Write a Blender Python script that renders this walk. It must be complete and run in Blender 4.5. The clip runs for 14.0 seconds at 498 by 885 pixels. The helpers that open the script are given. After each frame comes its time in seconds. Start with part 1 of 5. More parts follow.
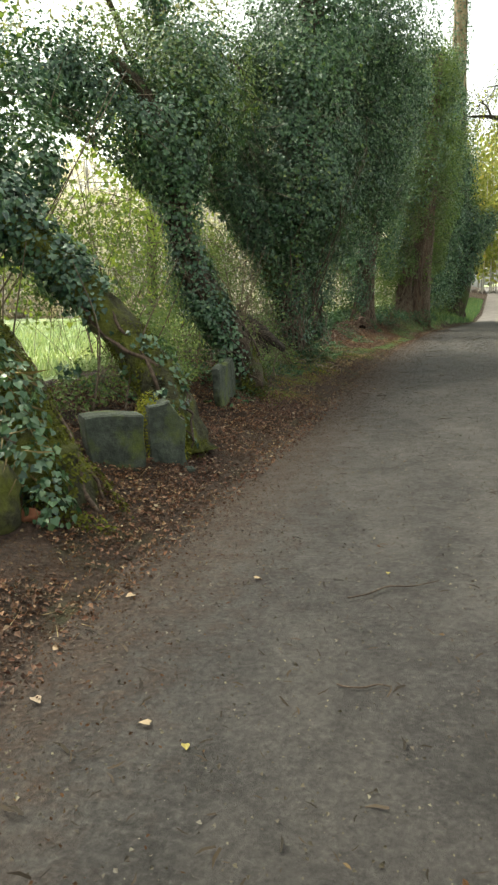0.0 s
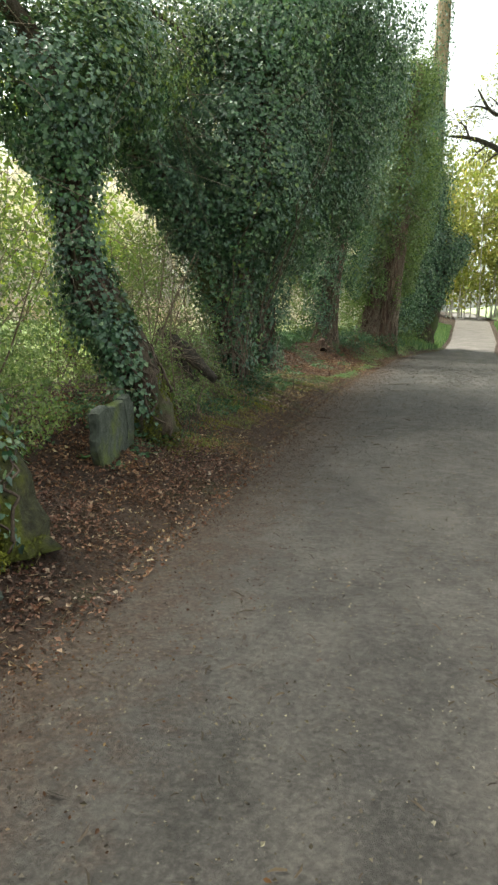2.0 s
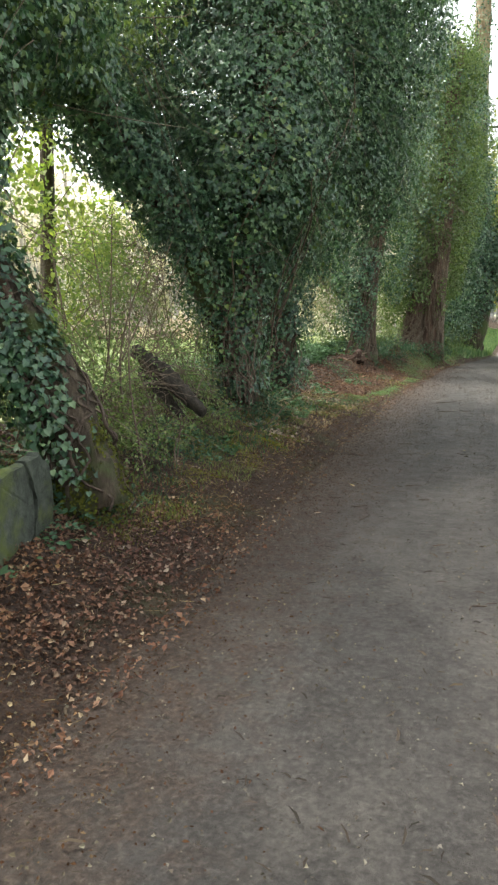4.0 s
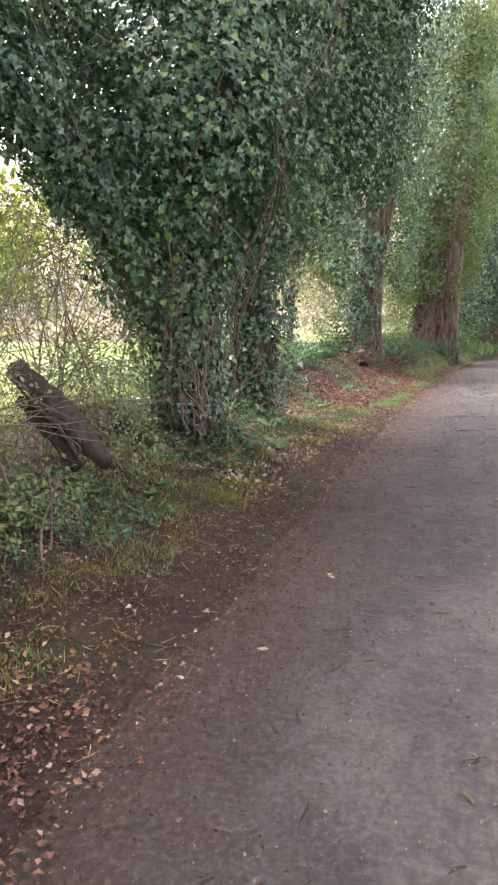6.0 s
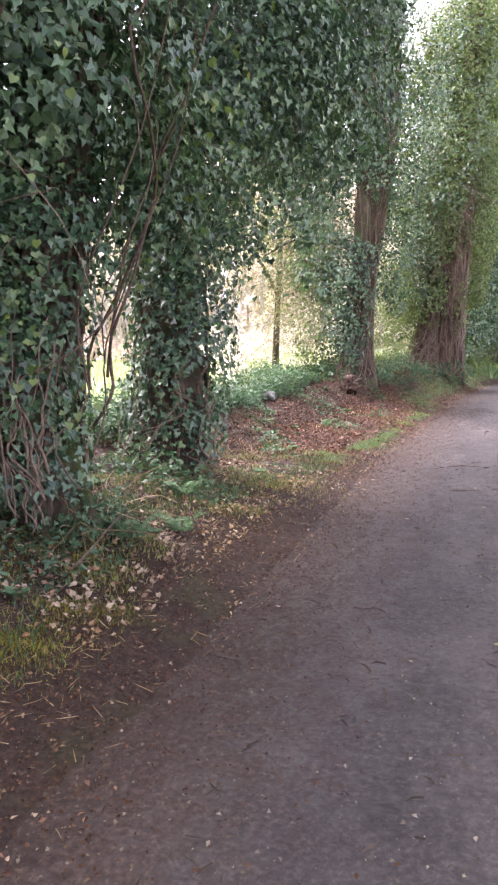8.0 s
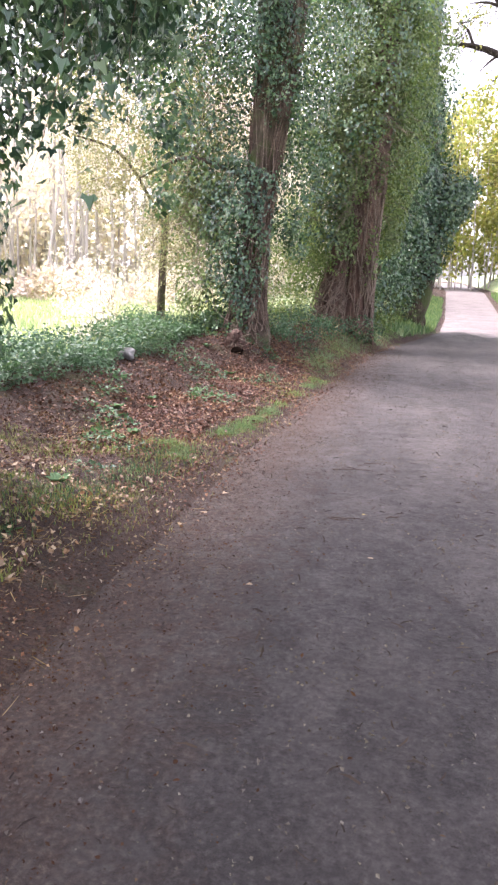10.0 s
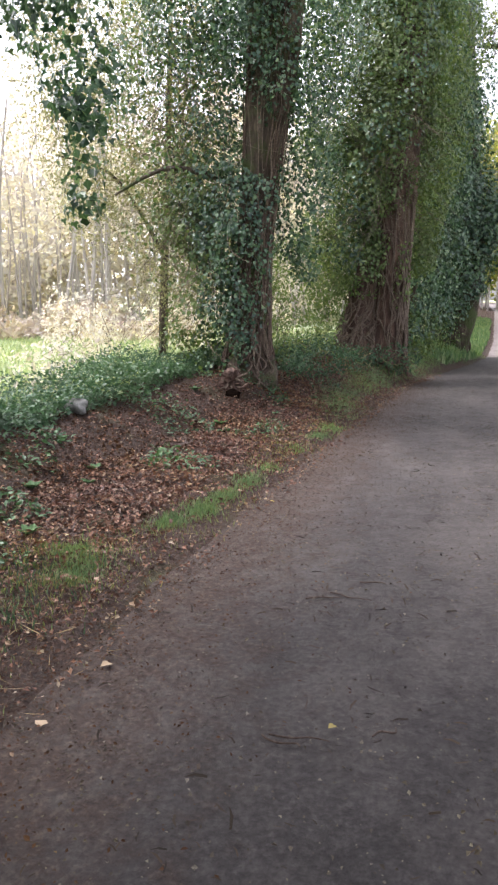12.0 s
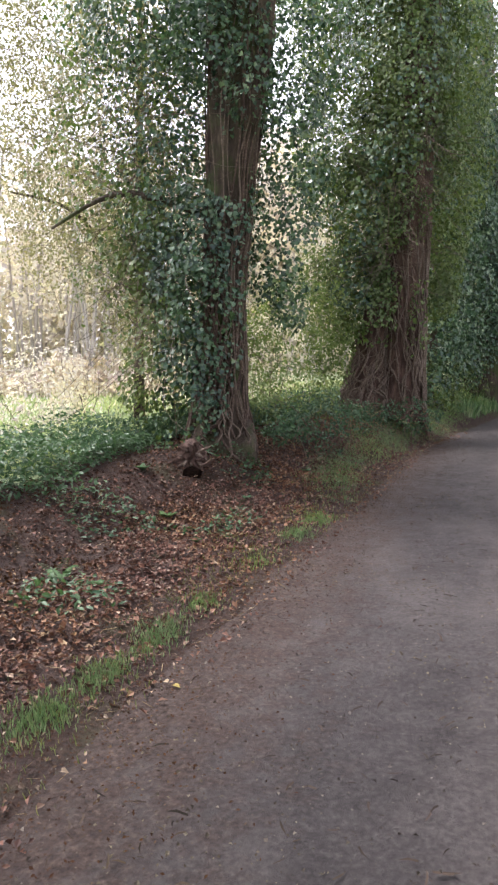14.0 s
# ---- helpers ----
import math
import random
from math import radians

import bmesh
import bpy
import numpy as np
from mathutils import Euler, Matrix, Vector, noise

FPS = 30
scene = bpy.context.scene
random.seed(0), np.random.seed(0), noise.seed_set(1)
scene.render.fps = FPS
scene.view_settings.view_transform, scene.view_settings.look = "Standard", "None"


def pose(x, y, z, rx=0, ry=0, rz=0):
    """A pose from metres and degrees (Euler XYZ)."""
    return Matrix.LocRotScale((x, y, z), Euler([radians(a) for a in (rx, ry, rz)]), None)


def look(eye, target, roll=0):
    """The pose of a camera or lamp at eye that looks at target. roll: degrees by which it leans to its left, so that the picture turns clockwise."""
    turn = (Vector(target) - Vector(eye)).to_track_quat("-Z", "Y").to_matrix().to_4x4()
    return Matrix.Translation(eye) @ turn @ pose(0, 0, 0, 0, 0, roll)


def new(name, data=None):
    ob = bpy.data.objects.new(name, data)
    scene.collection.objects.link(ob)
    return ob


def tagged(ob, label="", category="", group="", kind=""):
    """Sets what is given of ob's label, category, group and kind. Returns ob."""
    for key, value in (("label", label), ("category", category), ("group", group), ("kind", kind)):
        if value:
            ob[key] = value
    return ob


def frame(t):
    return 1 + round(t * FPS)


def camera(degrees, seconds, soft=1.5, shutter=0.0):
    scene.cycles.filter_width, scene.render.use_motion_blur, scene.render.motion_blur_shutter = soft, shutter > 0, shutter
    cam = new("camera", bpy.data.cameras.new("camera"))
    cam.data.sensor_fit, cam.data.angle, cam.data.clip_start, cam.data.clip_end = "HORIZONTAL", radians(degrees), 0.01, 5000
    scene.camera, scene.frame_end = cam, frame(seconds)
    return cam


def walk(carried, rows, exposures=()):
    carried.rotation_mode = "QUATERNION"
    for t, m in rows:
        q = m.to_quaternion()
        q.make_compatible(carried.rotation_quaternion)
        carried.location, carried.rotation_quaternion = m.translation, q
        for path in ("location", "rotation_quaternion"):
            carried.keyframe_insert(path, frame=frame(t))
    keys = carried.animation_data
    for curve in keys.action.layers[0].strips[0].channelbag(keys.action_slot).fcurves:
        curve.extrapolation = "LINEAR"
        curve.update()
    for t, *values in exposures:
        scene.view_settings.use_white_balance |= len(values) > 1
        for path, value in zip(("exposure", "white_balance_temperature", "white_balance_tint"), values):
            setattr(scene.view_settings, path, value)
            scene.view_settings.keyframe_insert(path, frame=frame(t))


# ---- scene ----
# camera
cam = camera(38.0, 14.0, soft=2.4)
PATH = [
    (0, (0.603, -0.443, 1.459), (0.027, 1.429, 1.053), -1.30),
    (0.5, (0.578, 0.148, 1.500), (-0.093, 2.012, 1.228), -2.56),
    (1, (0.533, 0.748, 1.490), (0.043, 2.660, 1.167), 0.28),
    (1.5, (0.522, 1.311, 1.513), (-0.004, 3.208, 1.166), 1.01),
    (2, (0.464, 1.883, 1.512), (-0.017, 3.788, 1.138), 2.11),
    (2.5, (0.464, 2.438, 1.518), (-0.171, 4.309, 1.207), -1.31),
    (3, (0.408, 3.022, 1.502), (-0.237, 4.894, 1.217), -0.29),
    (3.5, (0.370, 3.617, 1.486), (-0.287, 5.471, 1.125), -0.24),
    (4, (0.285, 4.169, 1.475), (-0.317, 6.045, 1.131), 0.05),
    (4.2, (0.266, 4.409, 1.506), (-0.238, 6.312, 1.153), -0.10),
    (6.3, (0.080, 6.848, 1.487), (-0.562, 8.708, 1.127), -0.93),
    (6.5, (0.084, 7.082, 1.463), (-0.496, 8.957, 1.077), -1.38),
    (7, (0.084, 7.670, 1.504), (-0.682, 9.490, 1.191), -1.41),
    (7.5, (0.073, 8.304, 1.494), (-0.468, 10.193, 1.125), 1.77),
    (8, (0.142, 8.890, 1.502), (-0.525, 10.751, 1.197), -0.73),
    (8.5, (0.137, 9.509, 1.501), (-0.386, 11.399, 1.107), 2.74),
    (9, (0.128, 10.173, 1.472), (-0.325, 12.052, 0.957), 3.45),
    (9.2, (0.110, 10.409, 1.531), (-0.374, 12.286, 1.037), 3.25),
    (11.3, (0.263, 12.657, 1.480), (-0.055, 14.590, 1.075), -0.13),
    (11.5, (0.272, 12.884, 1.485), (-0.172, 14.804, 1.141), -0.24),
    (12, (0.300, 13.529, 1.477), (-0.272, 15.408, 1.101), -0.31),
    (12.5, (0.402, 14.106, 1.525), (-0.202, 15.975, 1.150), -0.27),
    (13, (0.414, 14.695, 1.536), (-0.169, 16.581, 1.215), 0.30),
    (13.5, (0.399, 15.252, 1.528), (-0.221, 17.129, 1.227), -0.98),
    (14, (0.306, 15.849, 1.512), (-0.350, 17.722, 1.268), -1.58),
]
walk(cam, [(t, look(eye, target, roll)) for t, eye, target, roll in PATH], exposures=[
    (0, 2.05, 7200, -6), (3, 2.38, 6800, -7), (4.2, 2.55, 6700, 2), (6.3, 3.25, 6500, 22), (9.2, 3.28, 6250, 30), (11.3, 2.5, 6300, 16), (14, 2.22, 6300, 19)])

# ---- light ----
SUN_EL, SUN_AZ = radians(58), radians(-78)      # azimuth from +y towards +x
world = bpy.data.worlds.new("world")
scene.world = world
world.use_nodes = True
wn, wl = world.node_tree.nodes, world.node_tree.links
sky = wn.new("ShaderNodeTexSky")
sky.sky_type = "NISHITA"
sky.sun_disc = False
sky.sun_elevation, sky.sun_rotation = SUN_EL, SUN_AZ
sky.air_density, sky.dust_density, sky.ozone_density = 0.7, 4.0, 0.3
wn["Background"].inputs["Strength"].default_value = 0.15
veil = wn.new("ShaderNodeHueSaturation")      # thin high cloud takes the blue out of the sky
veil.inputs["Saturation"].default_value = 0.22
wl.new(sky.outputs["Color"], veil.inputs["Color"])
wl.new(veil.outputs["Color"], wn["Background"].inputs["Color"])
sun = new("sun", bpy.data.lights.new("sun", "SUN"))
sun.data.energy, sun.data.angle, sun.data.color = 0.65, radians(18), (1.0, 0.94, 0.85)
to_sun = Vector((math.sin(SUN_AZ) * math.cos(SUN_EL), math.cos(SUN_AZ) * math.cos(SUN_EL), math.sin(SUN_EL)))
sun.matrix_world = look(to_sun * 60, (0, 0, 0))


# ---- materials ----
def material(name, rough=0.8, spec=0.3):
    m = bpy.data.materials.new(name)
    m.use_nodes = True
    b = m.node_tree.nodes["Principled BSDF"]
    b.inputs["Roughness"].default_value = rough
    b.inputs["Specular IOR Level"].default_value = spec
    return m, m.node_tree.nodes, m.node_tree.links, b


def noise_tex(n, l, scale, detail=6, rough=0.6, coord=None, stretch=None):
    t = n.new("ShaderNodeTexNoise")
    t.inputs["Scale"].default_value, t.inputs["Detail"].default_value, t.inputs["Roughness"].default_value = scale, detail, rough
    if coord is None:
        coord = n.new("ShaderNodeNewGeometry").outputs["Position"]
    if stretch:
        mp = n.new("ShaderNodeMapping")
        mp.inputs["Scale"].default_value = stretch
        l.new(coord, mp.inputs["Vector"])
        coord = mp.outputs["Vector"]
    l.new(coord, t.inputs["Vector"])
    return t.outputs["Fac"]


def ramp(n, l, fac, stops):
    r = n.new("ShaderNodeValToRGB")
    while len(r.color_ramp.elements) < len(stops):
        r.color_ramp.elements.new(0.5)
    for e, (p, c) in zip(r.color_ramp.elements, stops):
        e.position = p
        e.color = (*c, 1) if len(c) == 3 else c
    l.new(fac, r.inputs["Fac"])
    return r.outputs["Color"]


def blend(n, l, fac, a, b, mode="MIX"):
    m = n.new("ShaderNodeMix")
    m.data_type, m.blend_type = "RGBA", mode
    if isinstance(fac, float):
        m.inputs[0].default_value = fac
    else:
        l.new(fac, m.inputs[0])
    for k, v in ((6, a), (7, b)):
        if isinstance(v, tuple):
            m.inputs[k].default_value = (*v, 1)
        else:
            l.new(v, m.inputs[k])
    return m.outputs[2]


def bumped(n, l, b, height, strength, distance):
    bp = n.new("ShaderNodeBump")
    bp.inputs["Strength"].default_value, bp.inputs["Distance"].default_value = strength, distance
    l.new(height, bp.inputs["Height"])
    l.new(bp.outputs["Normal"], b.inputs["Normal"])


def grain_material(name, dark, mid, light, scale, stretch=None, rough=0.85, bump=0.5, dist=0.02, patch=None, patch_scale=1.5, patch_at=(0.5, 0.62), spec=0.3):
    """A rough natural surface: a grain from dark to light, with patches of a second colour."""
    m, n, l, b = material(name, rough, spec)
    f = noise_tex(n, l, scale, 9, 0.7, stretch=stretch)
    col = ramp(n, l, f, [(0.3, dark), (0.5, mid), (0.72, light)])
    big = noise_tex(n, l, scale * 0.13, 3, 0.5)
    col = blend(n, l, ramp(n, l, big, [(0.3, (0, 0, 0)), (0.7, (1, 1, 1))]), col, blend(n, l, 1.0, col, (0.62, 0.6, 0.6), "MULTIPLY"))
    if patch:
        pf = ramp(n, l, noise_tex(n, l, patch_scale, 7, 0.65), [(patch_at[0], (0, 0, 0)), (patch_at[1], (1, 1, 1))])
        col = blend(n, l, pf, col, blend(n, l, f, patch, tuple(min(1, 2.0 * v) for v in patch)))
    l.new(col, b.inputs["Base Color"])
    bumped(n, l, b, f, bump, dist)
    return m


def leaf_material(name, colours, rough=0.45, through_light=0.35, spec=0.35, tint=(1.25, 1.3, 0.65)):
    """Leaves: every leaf takes its own colour from the ramp, and lets some light through."""
    m, n, l, b = material(name, rough, spec)
    geo = n.new("ShaderNodeNewGeometry")
    k = len(colours)
    col = ramp(n, l, geo.outputs["Random Per Island"], [(i / max(1, k - 1), c) for i, c in enumerate(colours)])
    big = noise_tex(n, l, 0.9, 4, 0.6)
    col = blend(n, l, ramp(n, l, big, [(0.35, (0, 0, 0)), (0.7, (1, 1, 1))]), col, blend(n, l, 1.0, col, (1.25, 1.2, 0.75), "MULTIPLY"))
    l.new(col, b.inputs["Base Color"])
    tr = n.new("ShaderNodeBsdfTranslucent")
    l.new(blend(n, l, 1.0, col, tint, "MULTIPLY"), tr.inputs["Color"])
    mix = n.new("ShaderNodeMixShader")
    mix.inputs[0].default_value = through_light
    l.new(b.outputs[0], mix.inputs[1])
    l.new(tr.outputs[0], mix.inputs[2])
    l.new(mix.outputs[0], n["Material Output"].inputs["Surface"])
    return m


def road_material():
    m, n, l, b = material("worn_tarmac", 0.75, 0.25)
    fine = noise_tex(n, l, 130, 4, 0.7)
    chip = noise_tex(n, l, 38, 8, 0.75)
    mid = noise_tex(n, l, 7, 8, 0.7)
    large = noise_tex(n, l, 1.1, 6, 0.62, stretch=(1.5, 0.7, 1))
    col = ramp(n, l, chip, [(0.32, (0.013, 0.011, 0.0105)), (0.5, (0.0315, 0.027, 0.0264)), (0.68, (0.069, 0.0605, 0.059))])
    col = blend(n, l, ramp(n, l, fine, [(0.35, (0.55, 0.55, 0.55)), (0.5, (0, 0, 0))]), col, (0.024, 0.02, 0.02))
    blot = noise_tex(n, l, 2.7, 7, 0.68, stretch=(1.2, 0.8, 1))
    col = blend(n, l, ramp(n, l, blot, [(0.36, (0.6, 0.6, 0.6)), (0.52, (0, 0, 0))]), col, blend(n, l, 1.0, col, (0.55, 0.53, 0.52), "MULTIPLY"))
    dusty = ramp(n, l, chip, [(0.32, (0.03, 0.026, 0.0245)), (0.68, (0.085, 0.0745, 0.0695))])
    col = blend(n, l, ramp(n, l, large, [(0.44, (0, 0, 0)), (0.64, (0.85, 0.85, 0.85))]), col, dusty)
    col = blend(n, l, ramp(n, l, mid, [(0.3, (0.55, 0.55, 0.55)), (0.44, (0, 0, 0))]), col, (0.033, 0.028, 0.027))
    # crumbs of soil and leaf thicken towards the verge
    sep = n.new("ShaderNodeSeparateXYZ")
    l.new(n.new("ShaderNodeNewGeometry").outputs["Position"], sep.inputs[0])
    edge = n.new("ShaderNodeMath")
    edge.operation = "MULTIPLY_ADD"
    edge.inputs[1].default_value, edge.inputs[2].default_value = -0.8, -0.68
    l.new(sep.outputs["X"], edge.inputs[0])
    wob = n.new("ShaderNodeMath")
    wob.operation = "MULTIPLY_ADD"
    wob.inputs[1].default_value = 1.6
    l.new(mid, wob.inputs[0])
    l.new(edge.outputs[0], wob.inputs[2])
    soil = ramp(n, l, chip, [(0.32, (0.014, 0.009, 0.0075)), (0.52, (0.042, 0.027, 0.021)), (0.7, (0.10, 0.07, 0.055))])
    col = blend(n, l, ramp(n, l, wob.outputs[0], [(0.38, (0, 0, 0)), (0.95, (0.97, 0.97, 0.97))]), col, soil)
    l.new(col, b.inputs["Base Color"])
    l.new(ramp(n, l, mid, [(0.3, (0.6, 0.6, 0.6)), (0.7, (0.9, 0.9, 0.9))]), b.inputs["Roughness"])
    add = n.new("ShaderNodeMath")
    add.operation = "MULTIPLY_ADD"
    add.inputs[1].default_value = 1.6
    l.new(mid, add.inputs[0])
    l.new(chip, add.inputs[2])
    bumped(n, l, b, add.outputs[0], 0.8, 0.025)
    return m


ROAD = road_material()
SOIL = grain_material("verge_soil", (0.013, 0.007, 0.005), (0.043, 0.0225, 0.015), (0.095, 0.054, 0.037), 34, bump=1.0, dist=0.06, patch=(0.032, 0.034, 0.012), patch_scale=1.1, patch_at=(0.55, 0.74))
# meadow greens lightened so that the colour itself looks sunlit
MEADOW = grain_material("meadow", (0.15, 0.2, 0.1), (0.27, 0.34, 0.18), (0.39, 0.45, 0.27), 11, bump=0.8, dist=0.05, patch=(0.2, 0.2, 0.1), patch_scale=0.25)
BARK = grain_material("bark", (0.018, 0.013, 0.009), (0.065, 0.047, 0.033), (0.15, 0.115, 0.085), 16, stretch=(1, 1, 0.22), bump=1.0, dist=0.04, patch=(0.03, 0.04, 0.012), patch_scale=1.6)
RED_BARK = grain_material("red_bark", (0.035, 0.02, 0.015), (0.10, 0.06, 0.045), (0.2, 0.13, 0.1), 18, stretch=(1, 1, 0.15), bump=1.0, dist=0.04)
# light bark with the sun on it put into the colour
PALE_SUNLIT_BARK = grain_material("pale_sunlit_bark", (0.12, 0.085, 0.05), (0.27, 0.20, 0.13), (0.42, 0.34, 0.25), 7, stretch=(1, 1, 0.25), bump=0.7, dist=0.03)
# bark of the far woods, lightened so the colour carries bright haze
HAZED_BARK = grain_material("hazed_bark", (0.34, 0.3, 0.28), (0.5, 0.46, 0.43), (0.62, 0.58, 0.55), 5, stretch=(1, 1, 0.3), bump=0.4, dist=0.02)
MOSSY = grain_material("mossy_bark", (0.015, 0.014, 0.008), (0.045, 0.043, 0.02), (0.09, 0.085, 0.035), 20, bump=1.0, dist=0.06, patch=(0.07, 0.075, 0.012), patch_scale=2.2, patch_at=(0.45, 0.58))
STONE = grain_material("mossy_stone", (0.024, 0.028, 0.023), (0.053, 0.062, 0.05), (0.10, 0.112, 0.092), 13, bump=0.9, dist=0.03, patch=(0.055, 0.068, 0.014), patch_scale=3.0, patch_at=(0.5, 0.68))
STONE_EDGE = grain_material("pale_stone", (0.09, 0.09, 0.085), (0.16, 0.16, 0.15), (0.26, 0.255, 0.245), 30, bump=0.5, dist=0.01)
DEAD_WOOD = grain_material("dead_wood", (0.010, 0.008, 0.006), (0.03, 0.023, 0.018), (0.075, 0.058, 0.047), 22, stretch=(1, 1, 0.4), bump=1.0, dist=0.03)
VINE = grain_material("vine_bark", (0.055, 0.038, 0.028), (0.135, 0.1, 0.076), (0.25, 0.2, 0.16), 40, bump=0.6, dist=0.01)
DARK_VINE = grain_material("dark_vine_bark", (0.03, 0.02, 0.014), (0.09, 0.06, 0.045), (0.18, 0.13, 0.1), 40, bump=0.6, dist=0.01)
TWIG = grain_material("twig_bark", (0.02, 0.014, 0.010), (0.06, 0.04, 0.03), (0.13, 0.10, 0.08), 60, bump=0.5, dist=0.005)
IVY = leaf_material("ivy_leaf", [(0.008, 0.027, 0.019), (0.022, 0.056, 0.038), (0.041, 0.088, 0.055), (0.066, 0.124, 0.074), (0.03, 0.067, 0.049), (0.13, 0.19, 0.122)], 0.32, 0.2, 0.5)
IVY_PALE = leaf_material("young_ivy_leaf", [(0.036, 0.066, 0.024), (0.065, 0.104, 0.037), (0.1, 0.145, 0.054), (0.08, 0.11, 0.054), (0.14, 0.18, 0.08)], 0.42, 0.3)
SHRUB = leaf_material("shrub_leaf", [(0.055, 0.095, 0.034), (0.09, 0.135, 0.052), (0.13, 0.175, 0.078), (0.08, 0.112, 0.058), (0.2, 0.225, 0.125)], 0.5, 0.4)
# backdrop leaves: strong sunlight is put into the near-white colour
SUNLIT_LEAF = leaf_material("sunlit_leaf", [(0.46, 0.43, 0.4), (0.56, 0.53, 0.51), (0.64, 0.62, 0.6), (0.5, 0.47, 0.46), (0.58, 0.52, 0.5)], 0.7, 0.4, 0.2, (1.02, 1.0, 1.0))
HAZEL = leaf_material("hazel_leaf", [(0.10, 0.15, 0.045), (0.16, 0.21, 0.07), (0.23, 0.27, 0.10), (0.13, 0.17, 0.07)], 0.5, 0.5)
WILLOW = leaf_material("willow_leaf", [(0.15, 0.16, 0.085), (0.22, 0.225, 0.13), (0.3, 0.295, 0.2), (0.18, 0.185, 0.115), (0.28, 0.245, 0.175)], 0.6, 0.35, 0.25, (1.1, 1.1, 0.85))
AUTUMN = leaf_material("oak_leaf", [(0.13, 0.17, 0.05), (0.2, 0.235, 0.075), (0.3, 0.3, 0.11), (0.17, 0.19, 0.075), (0.34, 0.29, 0.12)], 0.55, 0.4, 0.3, (1.15, 1.15, 0.75))
LITTER = leaf_material("fallen_leaf", [(0.026, 0.011, 0.009), (0.085, 0.037, 0.026), (0.14, 0.067, 0.048), (0.045, 0.02, 0.014), (0.19, 0.11, 0.083), (0.1, 0.046, 0.034), (0.03, 0.014, 0.011), (0.055, 0.027, 0.019), (0.25, 0.18, 0.145)], 0.65, 0.05, 0.3, (1.0, 0.9, 0.8))
PALE_LITTER = leaf_material("pale_fallen_leaf", [(0.13, 0.093, 0.073), (0.2, 0.155, 0.127), (0.27, 0.22, 0.185), (0.17, 0.1, 0.06), (0.11, 0.065, 0.046)], 0.65, 0.05, 0.3, (1.0, 0.95, 0.85))
FRESH_GRASS = leaf_material("bank_herb", [(0.09, 0.125, 0.045), (0.14, 0.175, 0.06), (0.2, 0.215, 0.085), (0.085, 0.115, 0.05), (0.24, 0.22, 0.11)], 0.55, 0.3, 0.25, (1.1, 1.15, 0.8))
# dead bracken, its colour lightened to include the sun on it
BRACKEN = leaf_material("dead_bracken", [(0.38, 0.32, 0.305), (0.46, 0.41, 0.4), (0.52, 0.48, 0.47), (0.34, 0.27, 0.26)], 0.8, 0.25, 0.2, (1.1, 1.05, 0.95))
GRASS = leaf_material("grass_blade", [(0.075, 0.14, 0.065), (0.11, 0.19, 0.09), (0.16, 0.245, 0.125), (0.22, 0.27, 0.16)], 0.5, 0.25, 0.3, (1.1, 1.15, 0.85))
# grass blades with full sun painted into their pale greens
SUNLIT_GRASS = leaf_material("sunlit_grass", [(0.22, 0.29, 0.16), (0.3, 0.375, 0.22), (0.38, 0.44, 0.29), (0.44, 0.46, 0.34)], 0.6, 0.35, 0.2, (1.05, 1.1, 0.85))
NETTLE = leaf_material("nettle_leaf", [(0.024, 0.056, 0.033), (0.038, 0.082, 0.046), (0.06, 0.112, 0.064), (0.032, 0.068, 0.045)], 0.5, 0.25, 0.35, (1.15, 1.25, 0.8))
MOSS_DARK = leaf_material("trunk_moss", [(0.035, 0.04, 0.010), (0.06, 0.066, 0.014), (0.09, 0.095, 0.02), (0.045, 0.045, 0.014)], 0.9, 0.1, 0.1)
MOSS = leaf_material("moss_tuft", [(0.11, 0.12, 0.02), (0.165, 0.17, 0.03), (0.22, 0.21, 0.05)], 0.85, 0.2, 0.1)
STRAW = leaf_material("dry_grass", [(0.12, 0.088, 0.053), (0.2, 0.15, 0.096), (0.28, 0.225, 0.155), (0.10, 0.074, 0.045)], 0.7, 0.25, 0.2, (1.1, 1.1, 0.8))
YELLOW = leaf_material("yellow_leaf", [(0.2, 0.165, 0.05), (0.24, 0.2, 0.08)], 0.6, 0.2, 0.3)
TWIG_BITS = leaf_material("twig_bit", [(0.012, 0.009, 0.008), (0.025, 0.018, 0.015), (0.05, 0.036, 0.03), (0.018, 0.013, 0.012)], 0.8, 0.0, 0.2)
WEED = leaf_material("weed_leaf", [(0.03, 0.064, 0.034), (0.048, 0.092, 0.05), (0.068, 0.118, 0.066)], 0.7, 0.12, 0.15)
CLOD = leaf_material("soil_clod", [(0.02, 0.010, 0.007), (0.04, 0.02, 0.013), (0.065, 0.034, 0.022), (0.03, 0.015, 0.01), (0.10, 0.07, 0.05)], 0.9, 0.0, 0.1)
# near-black soil that carries the shade inside the burrow
BURROW = grain_material("shaded_burrow_soil", (0.003, 0.002, 0.0015), (0.008, 0.0045, 0.003), (0.018, 0.01, 0.007), 30, bump=1.0, dist=0.04, rough=1.0, spec=0.05)
GRAVEL = leaf_material("grit", [(0.03, 0.025, 0.023), (0.055, 0.045, 0.04), (0.085, 0.072, 0.066), (0.04, 0.033, 0.03), (0.10, 0.088, 0.082), (0.16, 0.145, 0.135)], 0.85, 0.0, 0.2)


# ---- mesh helpers ----
rng = np.random.default_rng(7)


def thing(name, label, category, group="", kind=""):
    return tagged(new(name), label, category, group, kind)


